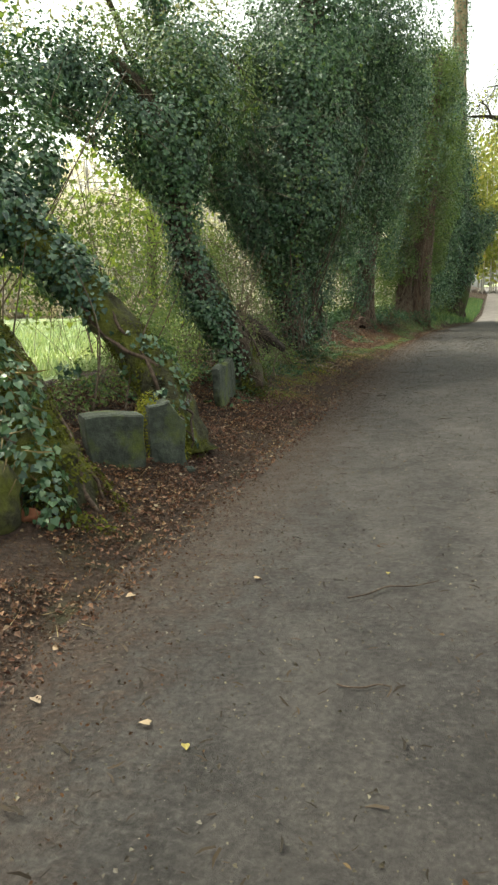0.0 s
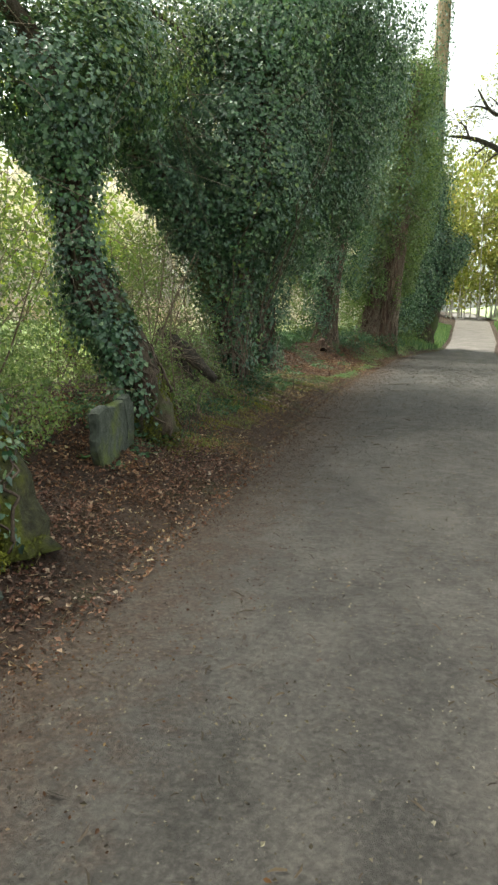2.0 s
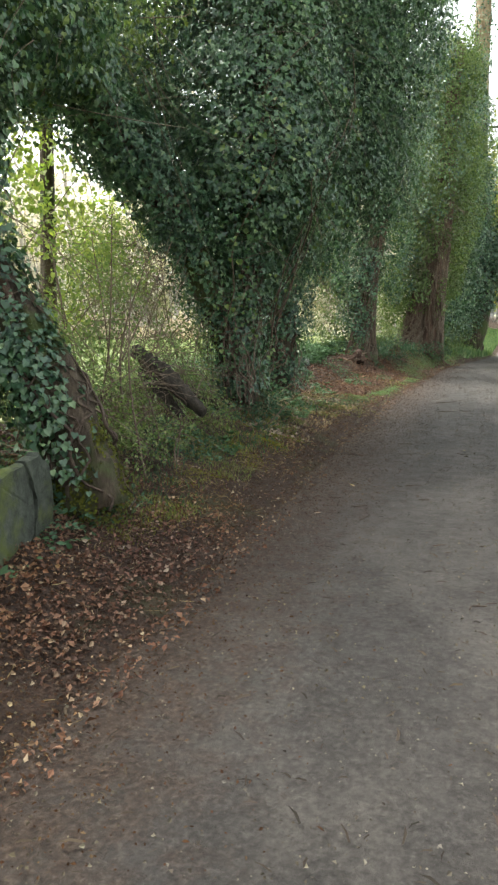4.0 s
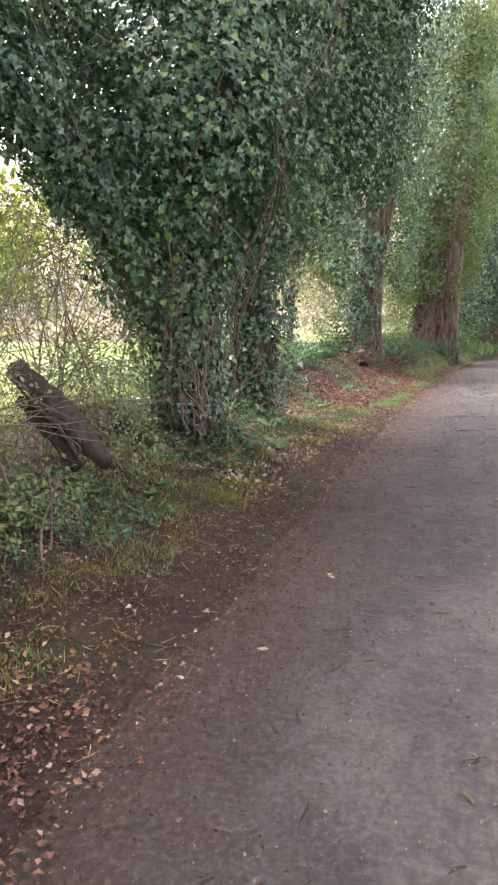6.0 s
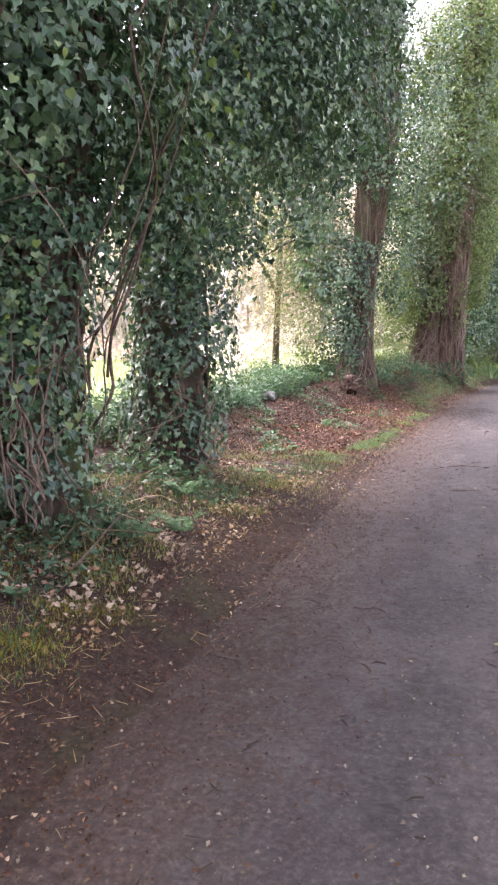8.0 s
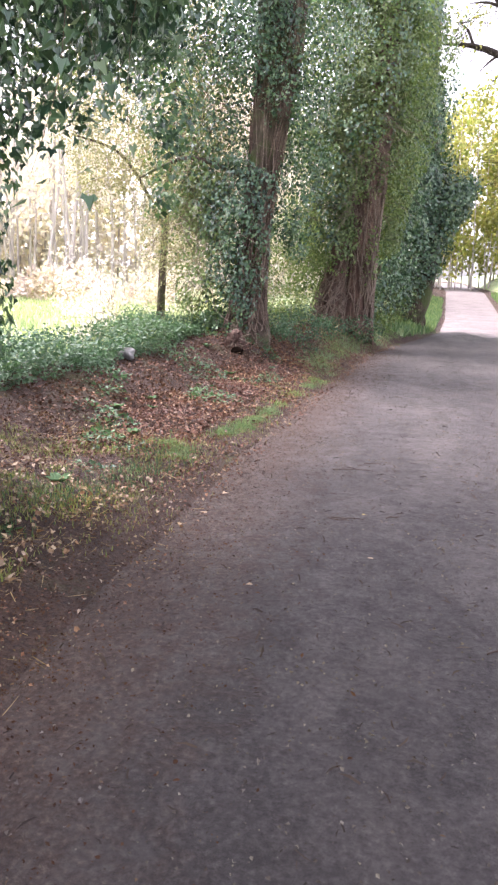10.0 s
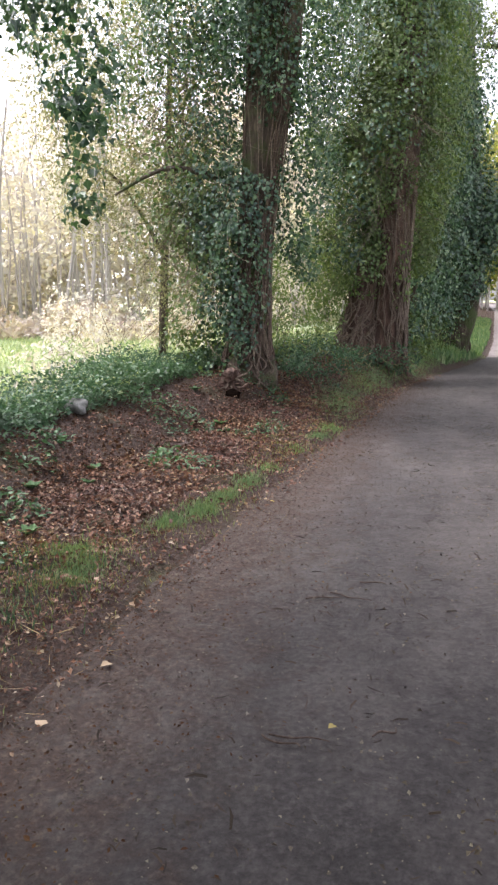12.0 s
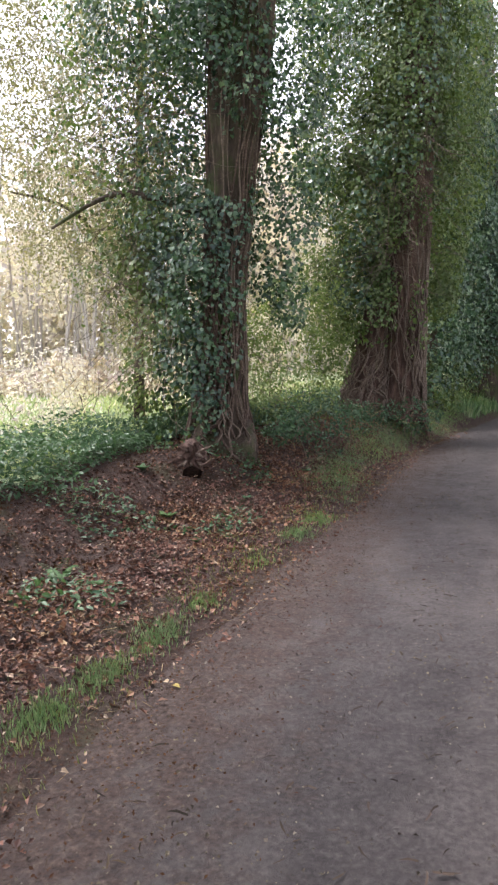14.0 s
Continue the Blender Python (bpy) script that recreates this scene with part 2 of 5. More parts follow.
def mesh_part(name, verts, faces, mat, parent=None, label="", smooth=False):
    """One mesh object from vertices and faces."""
    me = bpy.data.meshes.new(name)
    me.from_pydata(verts.tolist() if isinstance(verts, np.ndarray) else verts, [], faces.tolist() if isinstance(faces, np.ndarray) else faces)
    me.materials.append(mat)
    if smooth:
        me.polygons.foreach_set("use_smooth", np.ones(len(me.polygons), bool))
    ob = new(name, me)
    if parent:
        ob.parent = parent
    if label:
        ob["label"] = label
    return ob


def smooth_line(points, count):
    """A Catmull-Rom curve through the points."""
    p = np.array([points[0], *points, points[-1]], float)
    out = []
    n = len(points) - 1
    for s in np.linspace(0, n, count):
        i = min(int(s), n - 1)
        t = s - i
        a, b, c, d = p[i], p[i + 1], p[i + 2], p[i + 3]
        out.append(0.5 * (2 * b + (c - a) * t + (2 * a - 5 * b + 4 * c - d) * t * t + (3 * b - a - 3 * c + d) * t**3))
    return np.array(out)


def tube(points, radii, sides=10, rings=12, rough=0.0, seed=0, lobes=0.0):
    """Vertices and faces of a tapered, uneven tube along a curve, closed at both ends."""
    r0 = np.random.default_rng(seed)
    c = smooth_line(points, rings)
    rad = np.interp(np.linspace(0, 1, rings), np.linspace(0, 1, len(radii)), radii)
    d = np.gradient(c, axis=0)
    d /= np.linalg.norm(d, axis=1)[:, None] + 1e-9
    ref = np.array([0.31, 0.95, 0.07]) if abs(d[0][2]) > 0.5 else np.array([0.05, 0.1, 1.0])
    u = np.cross(d, ref)
    u /= np.linalg.norm(u, axis=1)[:, None]
    v = np.cross(d, u)
    a = np.linspace(0, 2 * np.pi, sides, endpoint=False)
    ph = r0.uniform(0, 6.28, 4)
    k = 1 + lobes * (np.sin(3 * a + ph[0]) + 0.6 * np.sin(5 * a + ph[1]))
    rr = rad[:, None] * k[None] * (1 + rough * r0.normal(0, 1, (rings, sides)))
    verts = c[:, None] + rr[..., None] * (np.cos(a)[None, :, None] * u[:, None] + np.sin(a)[None, :, None] * v[:, None])
    verts = np.vstack([verts.reshape(-1, 3), c[:1], c[-1:]])
    faces = []
    for i in range(rings - 1):
        for j in range(sides):
            k2 = (j + 1) % sides
            faces.append((i * sides + j, i * sides + k2, (i + 1) * sides + k2, (i + 1) * sides + j))
    e0, e1 = rings * sides, rings * sides + 1
    for j in range(sides):
        faces.append((e0, (j + 1) % sides, j))
        faces.append((e1, (rings - 1) * sides + j, (rings - 1) * sides + (j + 1) % sides))
    return verts, faces


def tube_part(name, points, radii, mat, parent, label="", **kw):
    v, f = tube(points, radii, **kw)
    return mesh_part(name, v, f, mat, parent, label, smooth=True)


def joined(pieces):
    """Several (verts, faces) as one."""
    vs, fs, k = [], [], 0
    for v, f in pieces:
        vs.append(v)
        fs += [tuple(i + k for i in q) for q in f]
        k += len(v)
    return np.vstack(vs), fs


IVY_T = np.array([(0, 0.08, 0), (0.34, -0.1, 0.02), (0.52, 0.24, 0.08), (0.24, 0.42, 0.05), (0, 1, -0.08), (-0.24, 0.42, 0.05), (-0.52, 0.24, 0.08), (-0.34, -0.1, 0.02)], float)
IVY_F = [(0, 1, 2, 3, 4), (0, 4, 5, 6, 7)]
CHIP = np.array([(0, 0, 0), (0.3, 0.45, 0.1), (0, 1, -0.02), (-0.3, 0.5, 0.1)], float)
CHIP_F = [(0, 1, 2), (0, 2, 3)]
HEART = np.array([(0, 0.06, 0), (0.36, -0.06, 0.03), (0.5, 0.34, 0.07), (0, 1, -0.06), (-0.5, 0.34, 0.07), (-0.36, -0.06, 0.03)], float)
HEART_F = [(0, 1, 2, 3), (0, 3, 4, 5)]
OVAL = np.array([(0, 0, 0), (0.26, 0.35, 0.05), (0.2, 0.72, 0.04), (0, 1, -0.08), (-0.2, 0.72, 0.04), (-0.26, 0.35, 0.05)], float)
BLADE = np.array([(-0.05, 0, 0), (0.05, 0, 0), (0.035, 0.55, 0.06), (0.0, 1, 0.28), (-0.035, 0.55, 0.06)], float)
BLADE_F = [(0, 1, 2, 3, 4)]


def unit(v):
    return v / (np.linalg.norm(v, axis=-1, keepdims=True) + 1e-9)


def leaves(pos, normal, tip, size, template=HEART, faces=HEART_F):
    """Leaf blades at pos that face normal and point along tip."""
    n = unit(normal)
    t = unit(tip - (tip * n).sum(1, keepdims=True) * n)
    s = np.cross(t, n)
    size = np.broadcast_to(np.asarray(size, float), (len(pos),))
    tv = template[None] * size[:, None, None]
    v = pos[:, None] + tv[..., :1] * s[:, None] + tv[..., 1:2] * t[:, None] + tv[..., 2:3] * n[:, None]
    k = len(template)
    f = np.concatenate([np.array(faces)[None] + (np.arange(len(pos)) * k)[:, None, None]]).reshape(-1, len(faces[0]))
    return v.reshape(-1, 3), f


PH = rng.uniform(0, 6.28, (6, 3))


def lumps(p, scale):
    """Smooth uneven values from about -1 to 1."""
    q = p * scale
    return (np.sin(q @ (1.0, 0.7, -0.4) + PH[0, 0]) + np.sin(q @ (-0.6, 1.1, 0.8) + PH[1, 0]) + np.sin(q @ (0.5, -0.9, 1.2) + PH[2, 0])
            + 0.6 * np.sin(2.1 * q @ (0.9, 0.3, 1.0) + PH[3, 0]) + 0.6 * np.sin(2.3 * q @ (-0.2, 1.0, -0.9) + PH[4, 0])) / 3.2


def foliage(masses, size, density, template=HEART, faces=HEART_F, spread=0.75, droop=0.9, shell=(0.55, 1.06), ragged=0.3, gaps=-0.75, scale=2.2):
    """Leaves over masses, each (start, end, radius at start, radius at end): thick at the skin, uneven, with gaps."""
    vs, fs, k = [], [], 0
    for a, b, ra, rb, *more in masses:
        dens = density * (more[0] if more else 1.0)
        a, b = np.array(a, float), np.array(b, float)
        length = np.linalg.norm(b - a)
        ax = (b - a) / (length + 1e-9)
        area = np.pi * (ra + rb) * length + 2 * np.pi * (ra * ra + rb * rb)
        n = int(area * dens)
        if n < 1:
            continue
        d = unit(rng.normal(0, 1, (n, 3)))
        s = rng.uniform(-(ra) * 0.7, length + rb * 0.7, n)
        s01 = np.clip(s / (length + 1e-9), 0, 1)
        rad = ra + (rb - ra) * s01
        d = unit(d - (d @ ax)[:, None] * ax * np.where((s > 0) & (s < length), 0.85, 0.1)[:, None])
        r = shell[0] + (shell[1] - shell[0]) * rng.uniform(0, 1, n) ** 0.5
        p = a + ax * (s01 * length)[:, None] + d * (rad * r)[:, None]
        p += d * (lumps(p, scale) * ragged * rad)[:, None]
        keep = lumps(p + 7.3, scale * 1.7) > gaps
        p, d = p[keep], d[keep]
        nn = d + rng.normal(0, spread * 0.55, p.shape) + np.array([0, 0, 0.35])
        tip = np.array([0, 0, -1.0]) * droop + rng.normal(0, 0.5, p.shape) + d * 0.25
        v, f = leaves(p, nn, tip, size * rng.uniform(0.5, 1.3, len(p)), template, faces)
        vs.append(v)
        fs.append(f + k)
        k += len(v)
    return np.vstack(vs), np.vstack(fs)


def foliage_part(name, masses, size, density, mat, parent, label="", **kw):
    v, f = foliage(masses, size, density, **kw)
    return tagged(mesh_part(name, v, f, mat, parent, label), kind="stuff")


# ---- ground ----
def smoothstep(a, b, x):
    t = np.clip((x - a) / (b - a), 0, 1)
    return t * t * (3 - 2 * t)


def road_left(y):
    return np.interp(y, [-20, 0, 8, 13, 18, 22, 28, 31, 34, 38, 45, 75, 120], [-1.25, -1.25, -1.3, -1.35, -1.38, -1.3, -1.1, -0.6, 0.0, 0.75, 1.1, 1.9, 2.2])


def road_right(y):
    return np.interp(y, [-20, 20, 30, 38, 45, 75, 120], [3.0, 3.0, 2.9, 3.2, 3.8, 5.2, 5.6])


def road_z(y):
    return np.interp(y, [-30, 17, 21, 28, 36, 44, 75, 130], [0.0, 0.0, -0.06, -0.16, -0.24, -0.1, 0.75, 1.4])


def ground_z(x, y):
    x, y = np.asarray(x, float), np.asarray(y, float)
    u, v = road_left(y) - x, x - road_right(y)
    near = np.interp(u, [0, 0.4, 0.8, 1.2, 2, 4], [0, 0.15, 0.27, 0.46, 0.58, 0.45])
    mid = np.interp(u, [0, 0.5, 1.4, 2.0, 2.4, 5], [0, 0.03, 0.11, 0.4, 0.48, 0.40])
    far = np.interp(u, [0, 0.4, 1.0, 2, 6], [0, 0.28, 0.52, 0.6, 0.5])
    hump = np.interp(u, [0, 0.5, 1.0, 1.3, 1.7, 2.3, 5], [0, 0.06, 0.2, 0.44, 0.58, 0.6, 0.48])
    open_ = np.interp(u, [0, 0.6, 1.5, 3, 6], [0, 0.08, 0.25, 0.4, 0.5])
    k1, k2, k3, k4 = smoothstep(12, 17, y), smoothstep(21.3, 23.3, y), smoothstep(25, 28, y), smoothstep(34.5, 38, y)
    left = near * (1 - k1) + mid * k1
    for k, profile in ((k2, hump), (k3, far), (k4, open_)):
        left = left * (1 - k) + profile * k
    right = np.interp(v, [0, 0.6, 2.2, 4], [0, 0.1, 1.25, 1.5]) * smoothstep(26, 42, y) + np.interp(v, [0, 1, 3], [0, 0.15, 0.3]) * (1 - smoothstep(26, 42, y))
    return road_z(y) + left + right


def rough_ground(x, y):
    u, v = road_left(y) - x, x - road_right(y)
    off = np.clip(np.maximum(u, v) * 3, 0, 1)
    p = np.stack([x, y, 0 * x], -1)
    return ground_z(x, y) + off * (0.032 * lumps(p, 5.0) + 0.024 * lumps(p + 3, 13.0)) - 0.035 * np.clip(np.minimum(-u, -v) * 4, 0, 1)


def grid(xs, ys, zf):
    gx, gy = np.meshgrid(xs, ys)
    v = np.stack([gx.ravel(), gy.ravel(), zf(gx.ravel(), gy.ravel())], -1)
    w = len(xs)
    i = (np.arange(len(ys) - 1)[:, None] * w + np.arange(w - 1)[None]).ravel()
    return v, np.stack([i, i + 1, i + 1 + w, i + w], -1)


gx = np.unique(np.concatenate([np.linspace(-600, -30, 20), np.linspace(-30, -5, 26), np.arange(-5, 1.6, 0.09), np.arange(1.6, 8, 0.25), np.linspace(8, 30, 12), np.linspace(30, 600, 20)]))
gy = np.unique(np.concatenate([np.linspace(-600, -10, 20), np.arange(-10, -1, 0.5), np.arange(-1, 40, 0.17), np.arange(40, 90, 1.0), np.linspace(90, 600, 20)]))
gv, gf = grid(gx, gy, rough_ground)
ground = mesh_part("ground", gv, gf, SOIL, None, smooth=True)
tagged(ground, "brown soil verge with leaf litter and pale meadow beyond", "ground", kind="structure")
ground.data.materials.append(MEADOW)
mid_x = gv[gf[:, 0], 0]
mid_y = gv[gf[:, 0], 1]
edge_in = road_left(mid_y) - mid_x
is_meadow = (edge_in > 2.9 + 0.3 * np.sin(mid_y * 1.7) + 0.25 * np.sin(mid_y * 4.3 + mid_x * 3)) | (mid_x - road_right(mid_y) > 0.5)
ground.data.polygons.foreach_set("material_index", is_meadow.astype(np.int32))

ry = np.concatenate([np.arange(-12, 45, 0.12), np.arange(45, 125, 1.0)])
rs = np.linspace(0, 1, 34)
edge_wobble = 0.05 * np.sin(ry * 5.1) + 0.04 * np.sin(ry * 11.7 + 1) + 0.03 * np.sin(ry * 2.3 + 2)
rl, rr_ = road_left(ry) + edge_wobble, road_right(ry)
rx = rl[:, None] + (rr_ - rl)[:, None] * rs[None]
ryy = np.repeat(ry[:, None], len(rs), 1)
crown = 0.035 * (1 - (2 * rs - 1) ** 2)
pp = np.stack([rx.ravel(), ryy.ravel(), 0 * rx.ravel()], -1)
rz = road_z(ryy) + crown[None] - 0.02 + 0.006 * lumps(pp, 3.5).reshape(rx.shape)
rv = np.stack([rx.ravel(), ryy.ravel(), rz.ravel()], -1)
ii = (np.arange(len(ry) - 1)[:, None] * len(rs) + np.arange(len(rs) - 1)[None]).ravel()
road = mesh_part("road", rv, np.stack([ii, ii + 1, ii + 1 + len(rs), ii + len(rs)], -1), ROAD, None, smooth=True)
# sunlight on the lane beyond the bend is painted as paler tarmac
road.data.materials.append(grain_material("sunlit_far_tarmac", (0.09, 0.078, 0.074), (0.15, 0.13, 0.126), (0.21, 0.187, 0.18), 9, bump=0.3, dist=0.01))
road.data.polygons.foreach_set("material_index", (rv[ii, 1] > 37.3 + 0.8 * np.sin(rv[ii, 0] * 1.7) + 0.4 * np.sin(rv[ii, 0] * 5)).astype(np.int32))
tagged(road, "worn dark grey lane tarmac dusted with soil and grit", "road", kind="structure")


def surface_z(x, y):
    x, y = np.asarray(x, float), np.asarray(y, float)
    on = (x > road_left(y)) & (x < road_right(y))
    s = (x - road_left(y)) / (road_right(y) - road_left(y))
    return np.where(on, road_z(y) + 0.035 * (1 - (2 * s - 1) ** 2) - 0.014, rough_ground(x, y))


def ground_point(x, y, up=0.0):
    return (x, y, float(surface_z(np.array([x]), np.array([y]))[0]) + up)


# ---- scattered stuff ----
def scatter(name, x, y, size, mat, label, category, template=OVAL, faces=HEART_F, flat=1.0, lift=0.008, upright=False):
    n = len(x)
    p = np.stack([x, y, surface_z(x, y) + lift + rng.uniform(0, 0.012, n)], -1)
    if upright:
        nn = np.stack([rng.normal(0, 1, n), rng.normal(0, 1, n), rng.uniform(-0.1, 0.25, n)], -1)
        tip = np.stack([rng.normal(0, 0.3, n), rng.normal(0, 0.3, n), np.ones(n)], -1)
        p[:, 2] -= 0.015
    else:
        nn = np.stack([rng.normal(0, 0.35 / flat, n), rng.normal(0, 0.35 / flat, n), np.ones(n)], -1)
        a = rng.uniform(0, 6.28, n)
        tip = np.stack([np.cos(a), np.sin(a), 0 * a], -1)
    v, f = leaves(p, nn, tip, size, template, faces)
    return tagged(mesh_part(name, v, f, mat), label, category, kind="stuff")


def verge(n, y0, y1, u0, u1, power=1.0):
    y = rng.uniform(y0, y1, n)
    u = u0 + (u1 - u0) * rng.uniform(0, 1, n) ** power
    return road_left(y) - u, y


lx, ly = verge(175000, 0.5, 31, -0.3, 2.0)
p2 = np.stack([lx, ly, 0 * lx], -1)
uu = road_left(ly) - lx
dice = rng.uniform(0, 1, len(lx))
keep = (lumps(p2, 2.3) + 0.5 * lumps(p2, 6) > -0.95 + 0.9 * np.exp(-((uu - 0.1) / 0.25) ** 2) * dice) & ((uu > 0) | (rng.uniform(0, 1, len(uu)) < 0.3))
keep &= (uu < 1.3 + 0.25 * np.sin(ly * 2.1)) | (ly < 15.5) | (rng.uniform(0, 1, len(uu)) < 0.25)
middle = smoothstep(8.3, 9.6, ly) * (1 - smoothstep(15.2, 17.0, ly))          # the mossy stretch has few whole leaves
keep &= rng.uniform(0, 1, len(uu)) > 0.72 * middle
grassy = smoothstep(15.5, 17, ly) * (1 - smoothstep(0.3, 0.55, uu))
keep &= rng.uniform(0, 1, len(uu)) > 0.65 * grassy
size = rng.uniform(0.012, 0.043, len(lx)) * rng.uniform(0.7, 1.15, len(lx)) * (1 + 0.2 * smoothstep(16, 18, ly) - 0.35 * middle)
scatter("leaf_litter", lx[keep], ly[keep], size[keep], LITTER, "brown curled fallen leaves over the verge", "leaf litter", flat=0.5, template=CHIP * np.array([1.1, 1, 1.8]), faces=CHIP_F)
lx, ly = verge(4200, 0.5, 29, -0.25, 1.7)
keep = lumps(np.stack([lx, ly, 0 * lx], -1), 3.1) > -0.35
scatter("pale_leaves", lx[keep], ly[keep], rng.uniform(0.012, 0.036, keep.sum()) * rng.uniform(0.6, 1, keep.sum()), PALE_LITTER, "pale dry leaves lying among the brown ones", "leaf litter", flat=0.5, template=HEART * np.array([0.8, 1, 3]), faces=HEART_F, lift=0.016)
lx, ly = verge(110000, 0.5, 30, -1.1, 0.5)
uu = road_left(ly) - lx
keep = rng.uniform(0, 1, len(lx)) < np.exp(-np.clip(-uu - 0.05, 0, 2) * 3.2)
scatter("leaf_crumbs", lx[keep], ly[keep], rng.uniform(0.006, 0.02, keep.sum()), CLOD, "dark crumbs of leaf and soil along the lane edge", "leaf litter", flat=0.6, lift=0.002, template=CHIP, faces=CHIP_F)
lx, ly = -1.3 + 4.2 * rng.uniform(0, 1, 900) ** 1.5, rng.uniform(-0.5, 36, 900)
scatter("road_leaves", lx, ly, rng.uniform(0.01, 0.03, 900), CLOD, "scattered dry leaf bits on the lane", "leaf litter", flat=1.2)
n = 36000
lx, ly = -1.45 + 4.2 * rng.uniform(0, 1, n) ** 1.3, rng.uniform(0.5, 24, n)
scatter("grit", lx, ly, rng.uniform(0.003, 0.013, n) * rng.uniform(0.7, 1.8, n), GRAVEL, "loose grit and leaf crumbs on the tarmac", "grit", flat=0.6, lift=0.001, template=CHIP * np.array([1.3, 1, 3]), faces=CHIP_F)
n = 8000
lx, ly = -1.5 + 4.3 * rng.uniform(0, 1, n) ** 1.2, rng.uniform(0.5, 28, n)
scatter("twig_bits", lx, ly, rng.uniform(0.012, 0.095, n) * rng.uniform(0.35, 1, n), TWIG_BITS, "dark bits of twig and leaf stalk strewn on the lane", "twig bits", flat=1.5, lift=0.003, template=np.array([(-0.06, 0, 0), (0.05, 0, 0.04), (0.17, 0.5, 0.08), (0.05, 1, 0.02), (0.03, 0.5, 0.04)], float), faces=[(0, 1, 2, 3, 4)])
# bits of straw and dead stalk along the edge
lx, ly = verge(2000, 0.5, 30, -0.25, 1.5)
scatter("dry_stalks", lx, ly, rng.uniform(0.03, 0.11, len(lx)), STRAW, "dry grass stalks among the fallen leaves", "dry grass", template=BLADE * np.array([0.45, 1, 0.3]), faces=BLADE_F, flat=1.6, lift=0.015)


def tufts(name, spots, per, size, mat, label, category, spread=0.16):
    xs = np.concatenate([x + rng.normal(0, s * 0.55, int(per * k)) for x, y, s, k in spots])
    ys = np.concatenate([y + rng.normal(0, s, int(per * k)) for x, y, s, k in spots])
    return scatter(name, xs, ys, rng.uniform(0.5, 1.1, len(xs)) * size, mat, label, category, template=BLADE, faces=BLADE_F, upright=True)


spots = [(-2.0, 15.4, 0.2, 0.4), (-1.85, 16.1, 0.18, 0.4), (-1.72, 16.9, 0.12, 0.9), (-1.9, 17.15, 0.12, 0.7), (-1.62, 17.95, 0.1, 0.6), (-1.52, 18.3, 0.12, 0.9), (-1.5, 18.75, 0.11, 0.7), (-1.45, 19.3, 0.13, 0.8), (-1.42, 19.85, 0.1, 0.4), (-1.4, 20.9, 0.12, 0.25), (-1.36, 21.8, 0.13, 0.6), (-1.33, 22.4, 0.14, 0.8), (-1.3, 23.4, 0.2, 0.3)]
for y in np.arange(24.2, 38, 0.4):
    spots.append((float(road_left(y)) - 0.3 - 0.35 * rng.uniform(), y, 0.3, 1.3))
tufts("verge_grass", spots, 620, 0.05, GRASS, "short green grass tufts along the lane edge", "grass")
spots = [(float(road_left(y)) - rng.uniform(0.05, 0.5), y, 0.22, 0.5 + rng.uniform()) for y in np.arange(15, 24.5, 0.4)]
tufts("thin_verge_grass", spots, 110, 0.04, FRESH_GRASS, "thin yellowing grass between the fallen leaves", "grass")
spots = [(-1.75 - rng.uniform(0, 0.8), y, 0.22, 1) for y in np.arange(8.8, 17.5, 0.35)]
tufts("bank_grass", spots, 90, 0.07, NETTLE, "thin grass and weeds on the bank", "grass")
lx, ly = verge(1500, 11.5, 16.0, 0.2, 1.2)
scatter("pale_leaves", lx, ly, rng.uniform(0.015, 0.045, len(lx)), PALE_LITTER, "pale dry leaves on the bank below the ivy", "leaf litter", flat=0.5, template=HEART * np.array([0.8, 1, 3]), faces=HEART_F, lift=0.02)
# low grass, herbs and straw over the mossy stretch of bank
n = 30000
y = rng.uniform(7.6, 17.2, n)
u = 0.25 + 1.35 * rng.uniform(0, 1, n)
x = road_left(y) - u
patchy = lumps(np.stack([x, y, 0 * x], -1), 4.2) + 0.6 * lumps(np.stack([y, x, 0 * x], -1), 9.0)
keep = patchy + 0.55 * np.minimum(1, (u - 0.25) / 0.45) - 0.45 * np.clip(u - 1.1, 0, 1) > 0.5 + 0.35 * rng.uniform(-1, 1, n)
scatter("bank_herbs", x[keep], y[keep], rng.uniform(0.012, 0.045, keep.sum()), FRESH_GRASS, "low yellow-green grass and herbs on the mossy bank", "grass", template=BLADE * np.array([1.9, 1, 1.3]), faces=BLADE_F, upright=True)
lx, ly = verge(6000, 7.6, 17.4, 0.15, 1.7)
scatter("bank_straw", lx, ly, rng.uniform(0.02, 0.09, len(lx)), STRAW, "dry straw and dead stalks over the bank", "dry grass", template=BLADE * np.array([0.4, 1, 0.4]), faces=BLADE_F, flat=0.7, lift=0.014)
spots = [(x, y, 0.15, 1) for x, y in ((-2.08, 12.3), (-2.5, 12.45), (-2.3, 12.15), (-1.82, 11.34), (-2.3, 10.43), (-2.07, 10.2), (-2.2, 11.7), (-1.7, 8.45), (-1.75, 11.3), (-1.85, 11.7), (-1.7, 11.9), (-2.0, 10.8), (-1.9, 9.3), (-1.8, 9.7), (-1.75, 8.1), (-1.95, 12.2), (-2.3, 10.4), (-1.7, 10.4))]
tufts("moss", spots, 620, 0.024, MOSS, "yellow-green moss cushions on the bank", "moss")
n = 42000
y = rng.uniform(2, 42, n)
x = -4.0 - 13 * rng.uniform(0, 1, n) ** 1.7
scatter("meadow_grass", x, y, rng.uniform(0.06, 0.2, n), SUNLIT_GRASS, "sunlit pale green meadow grass", "grass", template=BLADE * np.array([1.4, 1, 1]), faces=BLADE_F, upright=True)
n = 16000
y = rng.uniform(33, 70, n)
